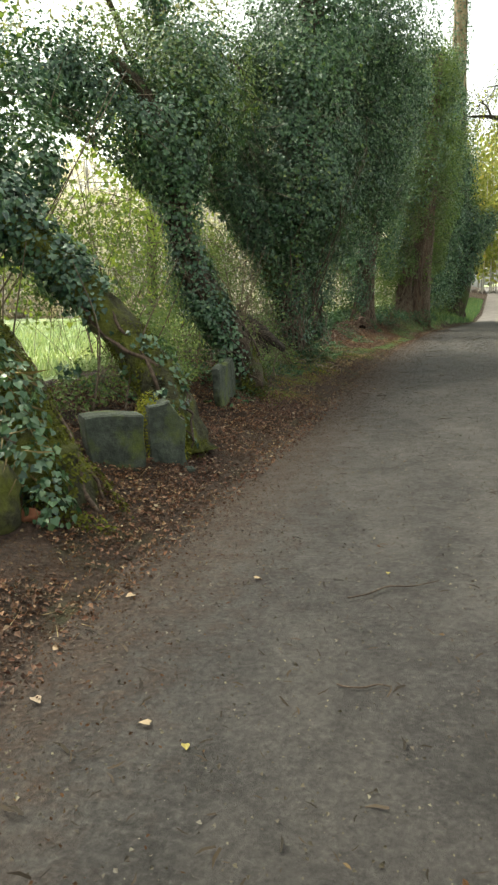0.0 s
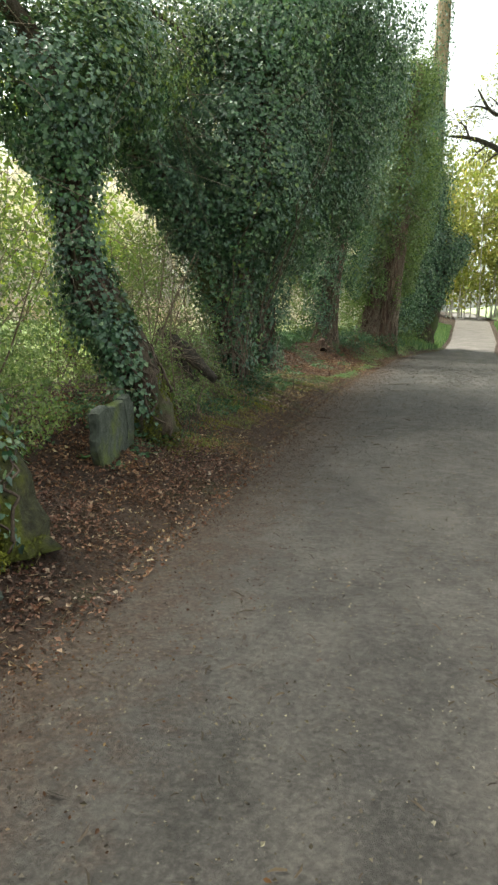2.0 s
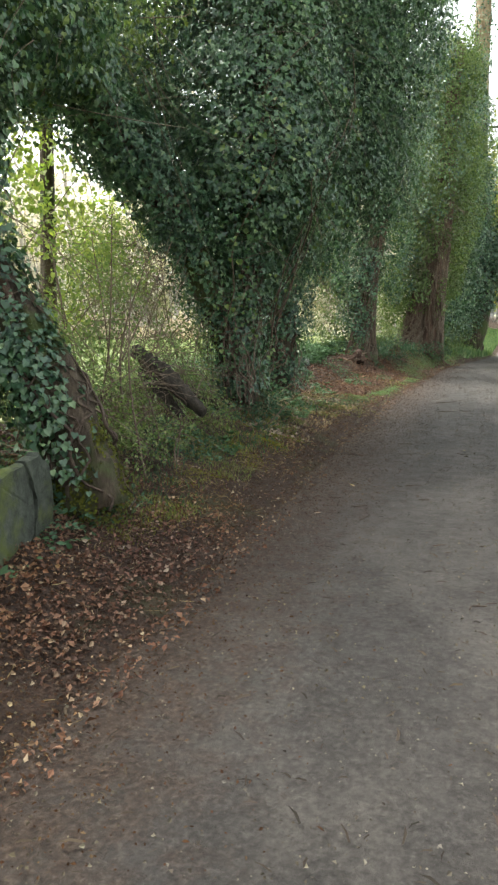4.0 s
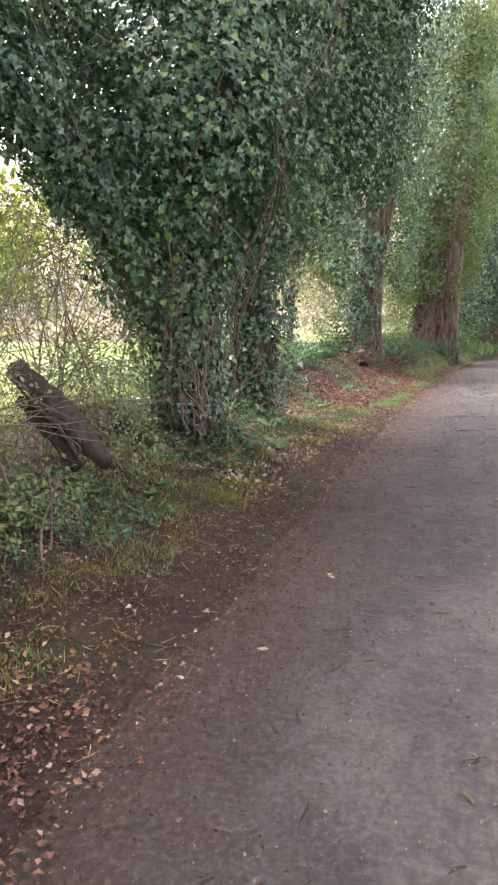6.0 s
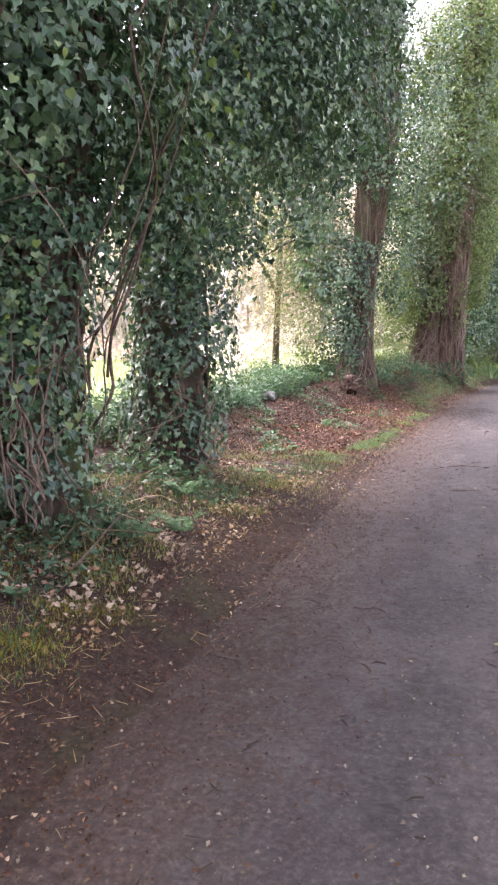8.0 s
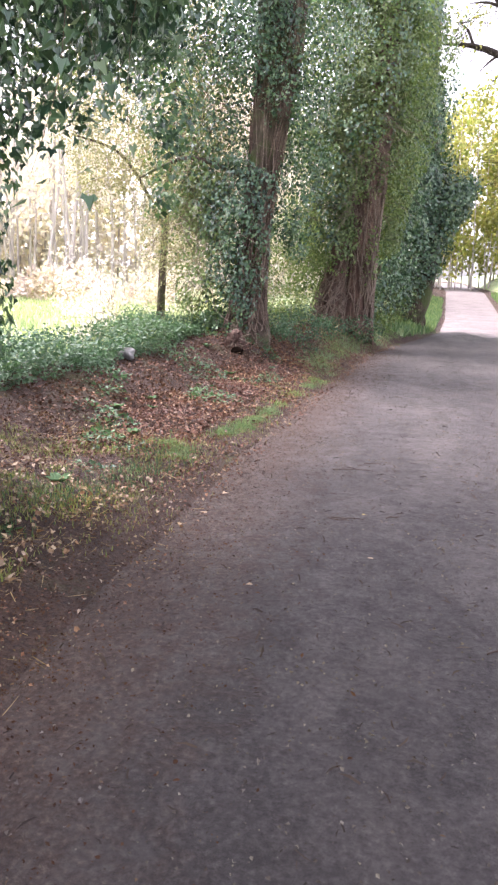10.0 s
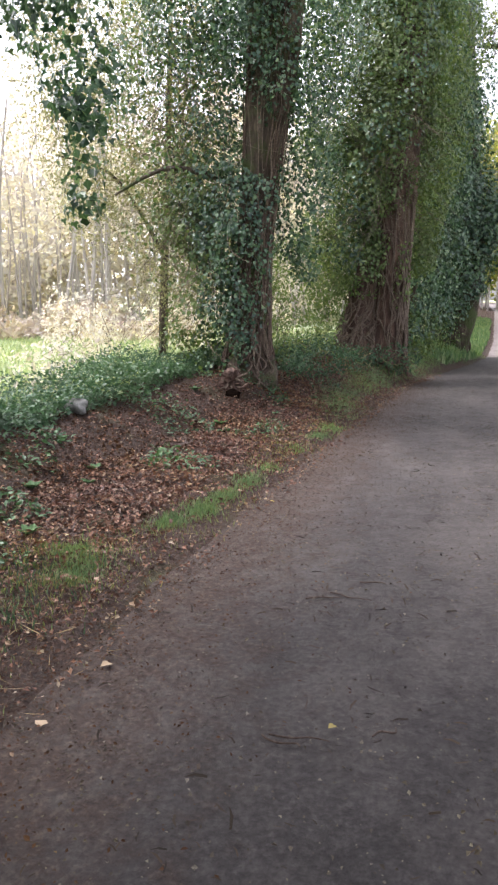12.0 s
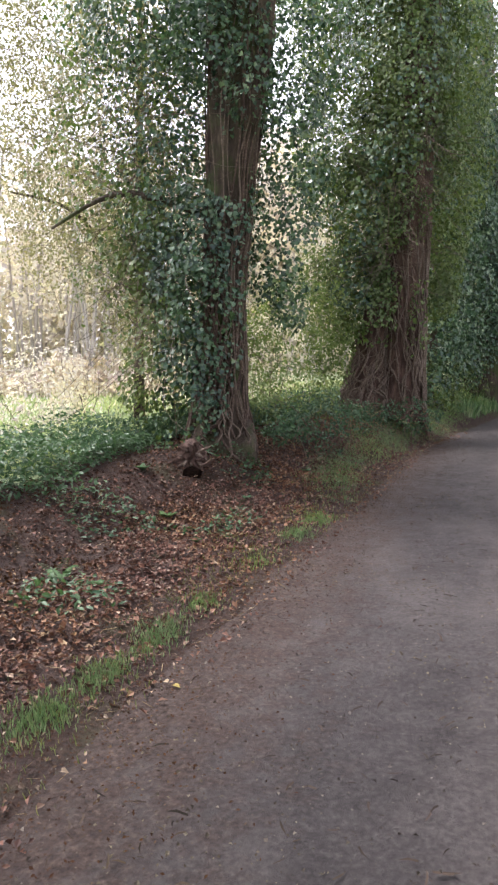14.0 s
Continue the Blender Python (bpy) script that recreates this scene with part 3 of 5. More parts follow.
x = road_right(y) + 0.2 + 5 * rng.uniform(0, 1, n)
scatter("bank_grass_beyond", x, y, rng.uniform(0.12, 0.35, n), GRASS, "green grass on the sunlit bank", "grass", template=BLADE * np.array([2, 1, 1]), faces=BLADE_F, upright=True)
n = 5000
y = rng.uniform(33, 60, n)
x = road_left(y) - 0.1 - 1.0 * rng.uniform(0, 1, n)
scatter("edge_grass_beyond", x, y, rng.uniform(0.1, 0.3, n), GRASS, "green grass at the bend of the lane", "grass", template=BLADE * np.array([2, 1, 1]), faces=BLADE_F, upright=True)
# crumbled soil on the bare bank
lx, ly = verge(14000, 14.5, 27, 1.0, 2.5)
scatter("soil_clods", lx, ly, rng.uniform(0.01, 0.05, len(lx)) * rng.uniform(0.5, 1, len(lx)), CLOD, "crumbs and clods of red-brown soil on the bank", "soil", template=CHIP * np.array([1.6, 1, 3]), faces=CHIP_F, flat=0.5, lift=0.002)
# nettles and weeds on top of the bank
n = 46000
y = rng.uniform(14.5, 33, n)
x = np.interp(y, [14, 17, 24, 27, 33], [-3.3, -3.45, -3.5, -2.7, -1.9]) - 1.5 * rng.uniform(0, 1, n) ** 1.5
z = surface_z(x, y) + rng.uniform(0, 1, n) ** 1.2 * 0.42 * (0.7 + 0.5 * lumps(np.stack([x, y, 0 * x], -1), 2.0))
v, f = leaves(np.stack([x, y, z], -1), rng.normal(0, 0.5, (n, 3)) + (0, 0, 0.9), rng.normal(0, 1, (n, 3)) + (0, 0, -0.3), rng.uniform(0.03, 0.075, n), CHIP, CHIP_F)
tagged(mesh_part("nettles", v, f, NETTLE), "dense green nettles and weeds on the bank top", "nettles", kind="stuff")

for n, y0, y1, u0, u1, thick in ((13000, 5.8, 15.5, 0.55, 1.9, 0.02), (14000, 14.5, 27.5, 0.5, 2.3, -0.25)):
    y = rng.uniform(y0, y1, n)
    u = rng.uniform(u0, u1, n)
    x = road_left(y) - u
    h = np.clip(lumps(np.stack([x, y, 0 * x], -1), 3.0) + thick, 0, 1) * smoothstep(0.4, 1.0, u)
    keep = h > 0.02
    x, y, h = x[keep], y[keep], h[keep]
    n = len(x)
    z = surface_z(x, y) + 0.01 + rng.uniform(0, 1, n) ** 1.4 * 0.3 * h
    v, f = leaves(np.stack([x, y, z], -1), rng.normal(0, 0.5, (n, 3)) + (0, 0, 0.9), rng.normal(0, 1, (n, 3)) + (0, 0, -0.2), rng.uniform(0.025, 0.065, n), OVAL, HEART_F)
    tagged(mesh_part("bank_weeds", v, f, NETTLE), "low green weeds and ground ivy on the bank", "weeds", kind="stuff")


# ---- trees ----
def roots(base, radius, count, reach, mat, parent, seed, drop=0.25):
    r0 = np.random.default_rng(seed)
    b = np.array(base, float)
    for i in range(count):
        a = 6.28 * i / count + r0.uniform(-0.3, 0.3)
        d = np.array([math.cos(a), math.sin(a), 0])
        e = b + d * reach * r0.uniform(0.7, 1.2)
        e[2] = float(surface_z(e[:1], e[1:2])[0]) - 0.03
        tube_part("root", [b + d * radius * 0.6 + (0, 0, 0.45), b + d * radius * 0.95 + (0, 0, 0.12), e], [radius * 0.3, radius * 0.24, 0.02], mat, parent, sides=8, rings=9, rough=0.09, seed=seed + i)


def vines(path, radii, count, mat, parent, seed, thick=(0.008, 0.022), span=(0.0, 1.0), sector=(0, 6.28), wild=0.35):
    """Stems that climb a trunk, each a part."""
    r0 = np.random.default_rng(seed)
    c = smooth_line(path, 40)
    rad = np.interp(np.linspace(0, 1, 40), np.linspace(0, 1, len(radii)), radii)
    for _ in range(count):
        a = r0.uniform(*sector)
        s0 = r0.uniform(span[0], span[0] + 0.35 * (span[1] - span[0]))
        s1 = r0.uniform(0.5 * (span[0] + span[1]), span[1])
        pts = []
        for s in np.linspace(s0, s1, 9):
            i = int(s * 39)
            a += r0.normal(0, wild)
            k = rad[i] * r0.uniform(1.0, 1.1) + 0.012
            pts.append(c[i] + (math.cos(a) * k, math.sin(a) * k, 0))
        w = r0.uniform(*thick)
        tube_part("vine_stem", pts, [w * 1.2, w, w * 0.6], mat, parent, sides=5, rings=20, seed=seed)


def twigs_part(name, masses, count, length, mat, parent, label="", width=0.006, hang=-0.3, seed=3, start=(0.2, 0.8)):
    """Fine bare twigs through a mass, as one mesh."""
    r0 = np.random.default_rng(seed)
    pieces = []
    for _ in range(count):
        a, b, ra, rb, *_m = masses[r0.integers(len(masses))]
        s = r0.uniform()
        c = np.array(a, float) * (1 - s) + np.array(b, float) * s
        d = unit(r0.normal(0, 1, 3))
        r = ra + (rb - ra) * s
        p = c + d * r * r0.uniform(*start)
        e = p + (d + r0.normal(0, 0.5, 3) + (0, 0, hang)) * length * r0.uniform(0.4, 1.2)
        m = (p + e) / 2 + r0.normal(0, 0.12 * length, 3)
        pieces.append(tube([p, m, e], [width, width * 0.8, width * 0.3], sides=3, rings=6))
    v, f = joined(pieces)
    return tagged(mesh_part(name, v, f, mat, parent, label), kind="stuff")


def tree(name, label, trunk, radii, bark, masses, seed, leaf=0.07, dens=230, leaf_mat=None, core=True, root=5, reach=0.6, vine=10, vine_mat=None, sector=(0, 6.28), rough=0.05, gaps=-0.75, ragged=0.3, template=HEART, faces=HEART_F):
    """An ivy-clad tree: trunk, roots, climbing stems, skin of ivy leaves and a shaded inner layer."""
    t = thing(name, label, "tree", "trees along the lane")
    tube_part("trunk", trunk, radii, bark, t, sides=18, rings=26, rough=rough, seed=seed, lobes=0.06)
    if root:
        roots(trunk[0], radii[0], root, reach, bark, t, seed)
    if vine:
        vines(trunk, radii, vine, vine_mat or DARK_VINE, t, seed, sector=sector)
    if masses:
        foliage_part("ivy", masses, leaf, dens, leaf_mat or IVY, t, "glossy dark green ivy leaves", gaps=gaps, ragged=ragged, template=template, faces=faces)
        if core:
            foliage_part("inner_ivy", masses, leaf * 1.3, dens * 0.34, leaf_mat or IVY, t, "shaded inner ivy", shell=(0.25, 0.75), gaps=gaps, template=CHIP * np.array([1.6, 1, 1]), faces=CHIP_F)
    return t


# the leaning mossy tree at the start
A = tree("leaning_tree", "thick leaning mossy trunk with ivy at its foot", [(-1.76, 3.44, -0.3), (-1.95, 3.5, 0.1), (-2.2, 3.6, 0.5), (-2.7, 3.8, 1.1), (-3.4, 4.0, 1.9), (-4.4, 4.2, 3.2)], [0.36, 0.33, 0.29, 0.28, 0.28, 0.24], MOSSY,
         [((-1.75, 3.12, 0.2), (-2.15, 3.3, 0.9), 0.22, 0.28, 0.9), ((-2.3, 3.3, 0.9), (-2.9, 3.5, 1.6), 0.3, 0.4, 0.6), ((-3.0, 3.8, 1.9), (-4.4, 4.2, 3.2), 0.5, 0.6)], 11, leaf=0.048, dens=460, core=False, root=0, vine=12, rough=0.1)
vines([(-2.2, 3.6, 0.5), (-2.7, 3.8, 1.1), (-3.4, 4.0, 1.9)], [0.34, 0.32, 0.3], 20, VINE, A, 18, thick=(0.006, 0.012))
B = tree("leaning_tree", "leaning mossy trunk wrapped in dark ivy", [(-1.78, 5.2, 0.1), (-1.9, 5.25, 0.6), (-2.25, 5.3, 1.1), (-2.75, 5.3, 1.6), (-3.3, 5.25, 2.1), (-4.3, 5.1, 3.0)], [0.3, 0.2, 0.17, 0.16, 0.15, 0.12], MOSSY,
         [((-1.85, 5.3, 0.55), (-2.2, 5.3, 1.05), 0.17, 0.22, 0.9), ((-2.15, 5.3, 1.0), (-2.75, 5.3, 1.62), 0.22, 0.28, 1.1), ((-2.75, 5.3, 1.65), (-3.4, 5.25, 2.2), 0.29, 0.36), ((-3.4, 5.2, 2.2), (-4.6, 5.0, 3.2), 0.45, 0.8), ((-3.2, 5.6, 2.6), (-4.4, 6.2, 3.6), 0.5, 0.7, 0.6),
          ((-2.5, 5.2, 1.15), (-2.75, 5.15, 0.85), 0.16, 0.1, 0.6), ((-1.72, 5.05, 0.25), (-1.85, 5.1, 0.6), 0.14, 0.16, 0.8)], 12, leaf=0.047, dens=560, root=0, vine=4, rough=0.1, gaps=-0.45, ragged=0.5)
vines([(-1.78, 5.2, 0.1), (-1.9, 5.25, 0.6), (-2.25, 5.3, 1.1)], [0.31, 0.21, 0.18], 10, TWIG, B, 24, thick=(0.004, 0.010))
C = tree("leaning_tree", "ivy-clad tree leaning over a stone slab", [(-2.0, 8.1, 0.3), (-2.12, 8.1, 0.75), (-2.4, 8.1, 1.25), (-2.72, 8.1, 1.8), (-2.88, 8.15, 2.4), (-2.92, 8.2, 3.0), (-3.1, 8.1, 3.6), (-3.5, 7.8, 4.2)], [0.23, 0.19, 0.17, 0.15, 0.14, 0.13, 0.1, 0.05], BARK,
         [((-2.05, 8.05, 0.5), (-2.38, 8.08, 1.2), 0.2, 0.24, 0.7), ((-2.38, 8.08, 1.2), (-2.75, 8.1, 1.85), 0.22, 0.28, 1.0), ((-2.55, 8.0, 1.3), (-2.7, 8.0, 1.6), 0.24, 0.26, 0.8), ((-2.78, 8.1, 1.85), (-2.9, 8.15, 2.7), 0.25, 0.3), ((-2.45, 7.96, 1.2), (-2.72, 7.98, 1.75), 0.26, 0.28, 0.9), ((-2.9, 8.15, 2.7), (-3.0, 8.15, 3.3), 0.36, 0.6), ((-3.0, 8.0, 3.3), (-4.0, 7.3, 4.0), 0.6, 0.65), ((-2.95, 8.4, 3.4), (-3.1, 9.2, 4.3), 0.55, 0.7),
          ((-3.0, 9.0, 3.35), (-3.1, 10.0, 3.6), 0.45, 0.5, 0.9), ((-3.9, 7.3, 3.9), (-4.8, 6.8, 3.5), 0.55, 0.45, 0.8), ((-3.1, 8.5, 4.3), (-3.3, 8.7, 5.2), 0.55, 0.35, 0.6)], 13, leaf=0.042, dens=640, root=0, vine=3, rough=0.12, gaps=-0.4, ragged=0.5)
vines([(-2.0, 8.1, 0.3), (-2.12, 8.1, 0.75), (-2.4, 8.1, 1.25), (-2.72, 8.1, 1.8)], [0.24, 0.21, 0.21, 0.2], 16, TWIG, C, 25, thick=(0.004, 0.010), wild=0.5)
foliage_part("ivy", [((-2.2, 8.05, 0.8), (-2.78, 8.1, 2.0), 0.23, 0.26), ((-2.05, 7.98, 0.45), (-2.3, 8.02, 1.0), 0.22, 0.24, 0.7), ((-2.3, 8.0, 1.0), (-2.7, 8.02, 1.8), 0.24, 0.26, 0.9)], 0.042, 400, IVY, C, "dark ivy round the trunk", gaps=-3.0, ragged=0.25)
foliage_part("young_ivy", [((-3.2, 9.4, 3.5), (-3.4, 10.8, 4.4), 0.6, 0.9), ((-2.9, 8.6, 3.7), (-3.8, 8.8, 4.5), 0.6, 0.8)], 0.042, 560, IVY_PALE, C, "lighter green young ivy", gaps=-0.5, ragged=0.4)
twigs_part("bare_twig_mass", [((-2.8, 8.4, 3.0), (-3.4, 10.5, 4.4), 0.9, 1.0), ((-2.7, 7.9, 2.0), (-3.9, 7.0, 3.9), 0.5, 0.8)], 150, 0.7, VINE, C, "thin pale hanging twigs", width=0.004, hang=-0.6, seed=19, start=(0.7, 1.05))
D = tree("ivy_tree", "huge tree smothered in hanging dark green ivy", [(-2.5, 12.5, 0.4), (-2.55, 12.6, 1.2), (-2.6, 12.9, 2.4), (-2.5, 13.3, 4.0), (-2.4, 13.8, 6.5), (-2.4, 14, 9.5)], [0.28, 0.24, 0.24, 0.24, 0.2, 0.1], BARK,
         [((-2.5, 12.4, 0.6), (-2.6, 12.6, 2.4), 0.4, 0.55, 1.0), ((-2.75, 14.9, 0.55), (-2.6, 14.8, 2.6), 0.44, 0.62, 1.1), ((-2.4, 12.4, 2.7), (-2.4, 12.6, 5.5), 0.95, 1.25), ((-2.2, 14.2, 3.0), (-2.2, 14.4, 6.0), 1.15, 1.6), ((-2.2, 13.3, 2.3), (-2.1, 13.9, 3.4), 0.5, 0.8, 0.8),
          ((-1.6, 15.4, 3.5), (-1.3, 15.2, 6.4), 0.8, 1.2, 1.15), ((-2.4, 16.6, 3.3), (-2.4, 16.4, 5.6), 0.75, 1.1), ((-2.2, 14.2, 6.4), (-2.2, 14.4, 9.2), 1.7, 1.45, 0.85), ((-2.45, 18.45, 2.15), (-2.4, 18.35, 2.9), 0.16, 0.3, 0.34), ((-2.35, 18.4, 2.9), (-2.4, 18.0, 3.7), 0.34, 0.4, 0.36), ((-2.45, 17.9, 3.6), (-2.5, 17.2, 4.6), 0.4, 0.7, 0.5),
          ((-2.62, 12.3, 1.5), (-2.95, 11.7, 2.45), 0.3, 0.4), ((-2.95, 11.7, 2.45), (-3.2, 10.9, 3.1), 0.4, 0.45, 1.1), ((-3.2, 10.9, 3.1), (-3.25, 9.9, 3.8), 0.46, 0.6), ((-3.5, 11.5, 3.6), (-4.0, 11.8, 5.2), 0.6, 0.8, 1.2), ((-3.1, 12.4, 2.6), (-3.2, 12.8, 5.4), 0.6, 1.0, 1.2)], 14, leaf=0.053, dens=430, root=6, vine=30, reach=0.45, template=IVY_T, faces=IVY_F, ragged=0.38)
vines([(-2.45, 12.4, 0.4), (-2.48, 12.4, 1.0), (-2.5, 12.45, 1.7)], [0.32, 0.3, 0.33], 20, VINE, D, 34, thick=(0.003, 0.008), sector=(4.6, 5.6), wild=0.1)
vines([(-2.78, 14.85, 0.3), (-2.75, 14.85, 0.7), (-2.72, 14.85, 1.2)], [0.5, 0.42, 0.4], 12, VINE, D, 35, thick=(0.004, 0.010), sector=(3.6, 6.4), wild=0.15)
tube_part("second_trunk", [(-2.8, 14.9, 0.35), (-2.75, 14.9, 1.5), (-2.6, 14.7, 3.0), (-2.4, 14.4, 5.0)], [0.34, 0.27, 0.24, 0.15], BARK, D, sides=16, rings=18, rough=0.05, seed=5)
tube_part("limb", [(-2.5, 12.5, 0.9), (-2.95, 11.75, 2.4), (-3.2, 10.9, 3.1), (-3.3, 9.8, 3.9)], [0.2, 0.17, 0.14, 0.08], BARK, D, sides=12, rings=16, rough=0.05, seed=6)
vines([(-2.8, 14.9, 0.4), (-2.75, 14.9, 1.5), (-2.6, 14.7, 3.0)], [0.36, 0.3, 0.27], 16, DARK_VINE, D, 31)
vines([(-2.45, 12.45, 0.5), (-2.5, 12.5, 1.4), (-2.3, 12.4, 2.8), (-2.2, 12.6, 4.6)], [0.36, 0.42, 0.75, 1.2], 12, DARK_VINE, D, 32, thick=(0.004, 0.010), wild=0.4)
twigs_part("bare_twig_mass", [((-2.4, 12.4, 2.5), (-2.3, 12.6, 5.5), 1.0, 1.3), ((-1.5, 14.6, 3.4), (-1.4, 14.8, 5.5), 0.9, 1.1)], 240, 0.5, VINE, D, "thin pale hanging twigs", width=0.003, hang=-0.8, seed=20, start=(0.8, 1.05))
foliage_part("young_ivy", [((-2.2, 12.2, 2.6), (-2.3, 12.4, 5.8), 1.0, 1.2, 0.5), ((-2.4, 12.3, 0.5), (-2.5, 12.4, 1.6), 0.42, 0.5, 0.5)], 0.048, 90, IVY_PALE, D, "lighter green young ivy", gaps=0.05, shell=(0.9, 1.12))
def hollow(x, y, z, r):
    """A burrow mouth: a funnel of soil into the bank, its inner shade painted near-black."""
    t = thing("burrow", "dark burrow mouth in the bank below the trunk", "burrow")
    tube_part("mouth", [(x, y - 0.02, z), (x - 0.03, y + 0.1, z - 0.01), (x - 0.05, y + 0.4, z - 0.06)], [r, r * 0.85, r * 0.6], BURROW, t, sides=12, rings=8, rough=0.08, seed=4)


E = tree("ivy_tree", "upright brown trunk with ivy stems and loose ivy", [(-2.85, 23.75, 0.25), (-2.82, 23.75, 0.6), (-2.78, 23.72, 1.0), (-2.73, 23.7, 1.7), (-2.68, 23.72, 2.5), (-2.58, 23.75, 3.6), (-2.42, 23.8, 5.3), (-2.3, 23.9, 9.0)], [0.46, 0.37, 0.28, 0.235, 0.22, 0.25, 0.36, 0.25], BARK,
         [((-3.15, 23.6, 0.9), (-3.2, 23.7, 3.0), 0.36, 0.48, 0.6), ((-3.3, 23.9, 2.2), (-3.4, 24.0, 5.4), 0.65, 0.9, 0.62), ((-2.3, 24.2, 2.2), (-1.9, 24.3, 4.0), 0.3, 0.45, 0.45), ((-2.2, 24.3, 4.2), (-2.0, 24.5, 6.5), 0.6, 1.0, 0.6), ((-2.75, 23.5, 4.6), (-2.4, 23.6, 5.6), 0.42, 0.48, 0.5), ((-2.9, 23.5, 1.0), (-2.85, 23.5, 3.4), 0.3, 0.34, 0.7), ((-2.6, 23.7, 2.6), (-2.4, 23.8, 5.6), 0.34, 0.42, 0.5), ((-2.45, 23.8, 5.8), (-2.3, 23.9, 9), 0.5, 0.6, 0.8), ((-3.2, 23.6, 5.4), (-2.6, 23.9, 9.0), 1.0, 1.4, 0.8)],
         15, leaf=0.05, dens=460, root=0, vine=60, vine_mat=DARK_VINE, rough=0.09, gaps=-0.5, core=False, ragged=0.4)
vines([(-2.82, 23.75, 0.5), (-2.78, 23.72, 1.0), (-2.68, 23.7, 2.3), (-2.55, 23.75, 3.8), (-2.42, 23.8, 5.3)], [0.38, 0.29, 0.23, 0.28, 0.37], 26, VINE, E, 33, thick=(0.004, 0.012), wild=0.25)
vines([(-2.82, 23.72, 0.3), (-2.78, 23.7, 1.0), (-2.7, 23.7, 2.0)], [0.45, 0.31, 0.26], 9, VINE, E, 36, thick=(0.005, 0.013), wild=0.12, sector=(3.4, 6.2))
foliage_part("ivy", [((-3.1, 23.45, 0.6), (-2.9, 23.4, 2.6), 0.3, 0.32, 0.9), ((-2.75, 23.4, 0.9), (-2.6, 23.4, 2.0), 0.2, 0.2, 0.45), ((-2.55, 23.5, 3.0), (-2.35, 23.5, 3.6), 0.2, 0.25, 0.7), ((-2.25, 23.5, 4.0), (-2.15, 23.5, 4.7), 0.28, 0.3, 0.8), ((-2.7, 23.45, 5.0), (-2.5, 23.5, 6.4), 0.4, 0.5, 0.7), ((-2.1, 24.3, 1.9), (-1.85, 24.3, 3.6), 0.3, 0.42, 0.7), ((-2.7, 23.42, 1.9), (-2.5, 23.45, 2.4), 0.2, 0.2, 0.6)], 0.05, 330, IVY, E, "ivy leaves over the climbing stems", gaps=-0.35, ragged=0.5)
foliage_part("young_ivy", [((-3.5, 23.8, 0.9), (-3.6, 24.0, 3.2), 0.6, 0.8), ((-4.0, 24.2, 2.4), (-4.0, 24.2, 5.4), 0.8, 1.0, 0.7)], 0.055, 260, IVY_PALE, E, "lighter loose young ivy", gaps=-0.25, ragged=0.45, shell=(0.2, 1.1))
twigs_part("bare_twig_mass", [((-3.4, 23.9, 1.4), (-3.8, 24.0, 5.0), 0.8, 1.0)], 620, 0.8, VINE, E, "thin pale twigs", width=0.004, hang=-0.3, seed=21)
FG = thing("ivy_thicket", "dark ivy thicket between two old trunks", "shrub")
tube_part("stem", [(-1.3, 33.4, 0.2), (-1.2, 33.4, 2.5), (-1.0, 33.6, 6)], [0.16, 0.13, 0.06], BARK, FG, sides=9, rings=12, rough=0.05, seed=77)
foliage_part("ivy", [((-1.3, 32.2, 0.8), (-1.0, 32.6, 5.0), 0.7, 1.0), ((-0.9, 34.6, 1.0), (-0.5, 34.6, 7.5), 0.8, 1.1), ((-1.4, 33.4, 5.0), (-1.3, 33.4, 9.0), 1.1, 1.2)], 0.08, 150, IVY, FG, "dark ivy leaves", template=HEART, faces=HEART_F, gaps=-0.6)
F = tree("ivy_tree", "broad reddish trunk laced with pale ivy roots, ivy above", [(-1.5, 29.5, 0.2), (-1.45, 29.5, 1.2), (-1.38, 29.5, 2.6), (-1.25, 29.5, 4.2), (-1.1, 29.6, 6.5), (-1.0, 29.8, 10.0)], [0.46, 0.38, 0.36, 0.33, 0.3, 0.2], RED_BARK,
         [((-2.2, 29.4, 1.9), (-2.15, 29.4, 4.8), 0.48, 0.7, 1.0), ((-1.75, 29.2, 2.4), (-1.6, 29.3, 4.6), 0.38, 0.55, 0.9), ((-1.5, 29.6, 4.6), (-1.3, 29.8, 9.5), 0.85, 1.3), ((-0.9, 30.6, 2.4), (-0.5, 30.6, 7.5), 0.4, 1.0, 1.0), ((-1.2, 29.5, 5.2), (-1.0, 29.7, 10), 0.6, 0.8, 1.0), ((-2.6, 29.8, 4.5), (-2.7, 30, 8.5), 0.9, 1.1)],
         16, leaf=0.058, dens=290, root=6, vine=0, reach=0.6, leaf_mat=IVY_PALE)
fan = [(-2.15, 29.2, 0.25), (-2.05, 29.3, 0.9), (-1.9, 29.4, 1.8), (-1.75, 29.5, 2.8)]
tube_part("second_trunk", fan, [0.45, 0.37, 0.3, 0.2], RED_BARK, F, sides=16, rings=16, rough=0.05, seed=8)
vines(fan, [0.5, 0.41, 0.33, 0.22], 70, VINE, F, 41, thick=(0.008, 0.02), span=(0.0, 0.8), wild=0.28)
vines([(-1.5, 29.5, 0.2), (-1.45, 29.5, 1.2), (-1.38, 29.5, 2.6), (-1.25, 29.5, 4.2)], [0.47, 0.4, 0.38, 0.35], 70, VINE, F, 42, thick=(0.007, 0.02), wild=0.2)
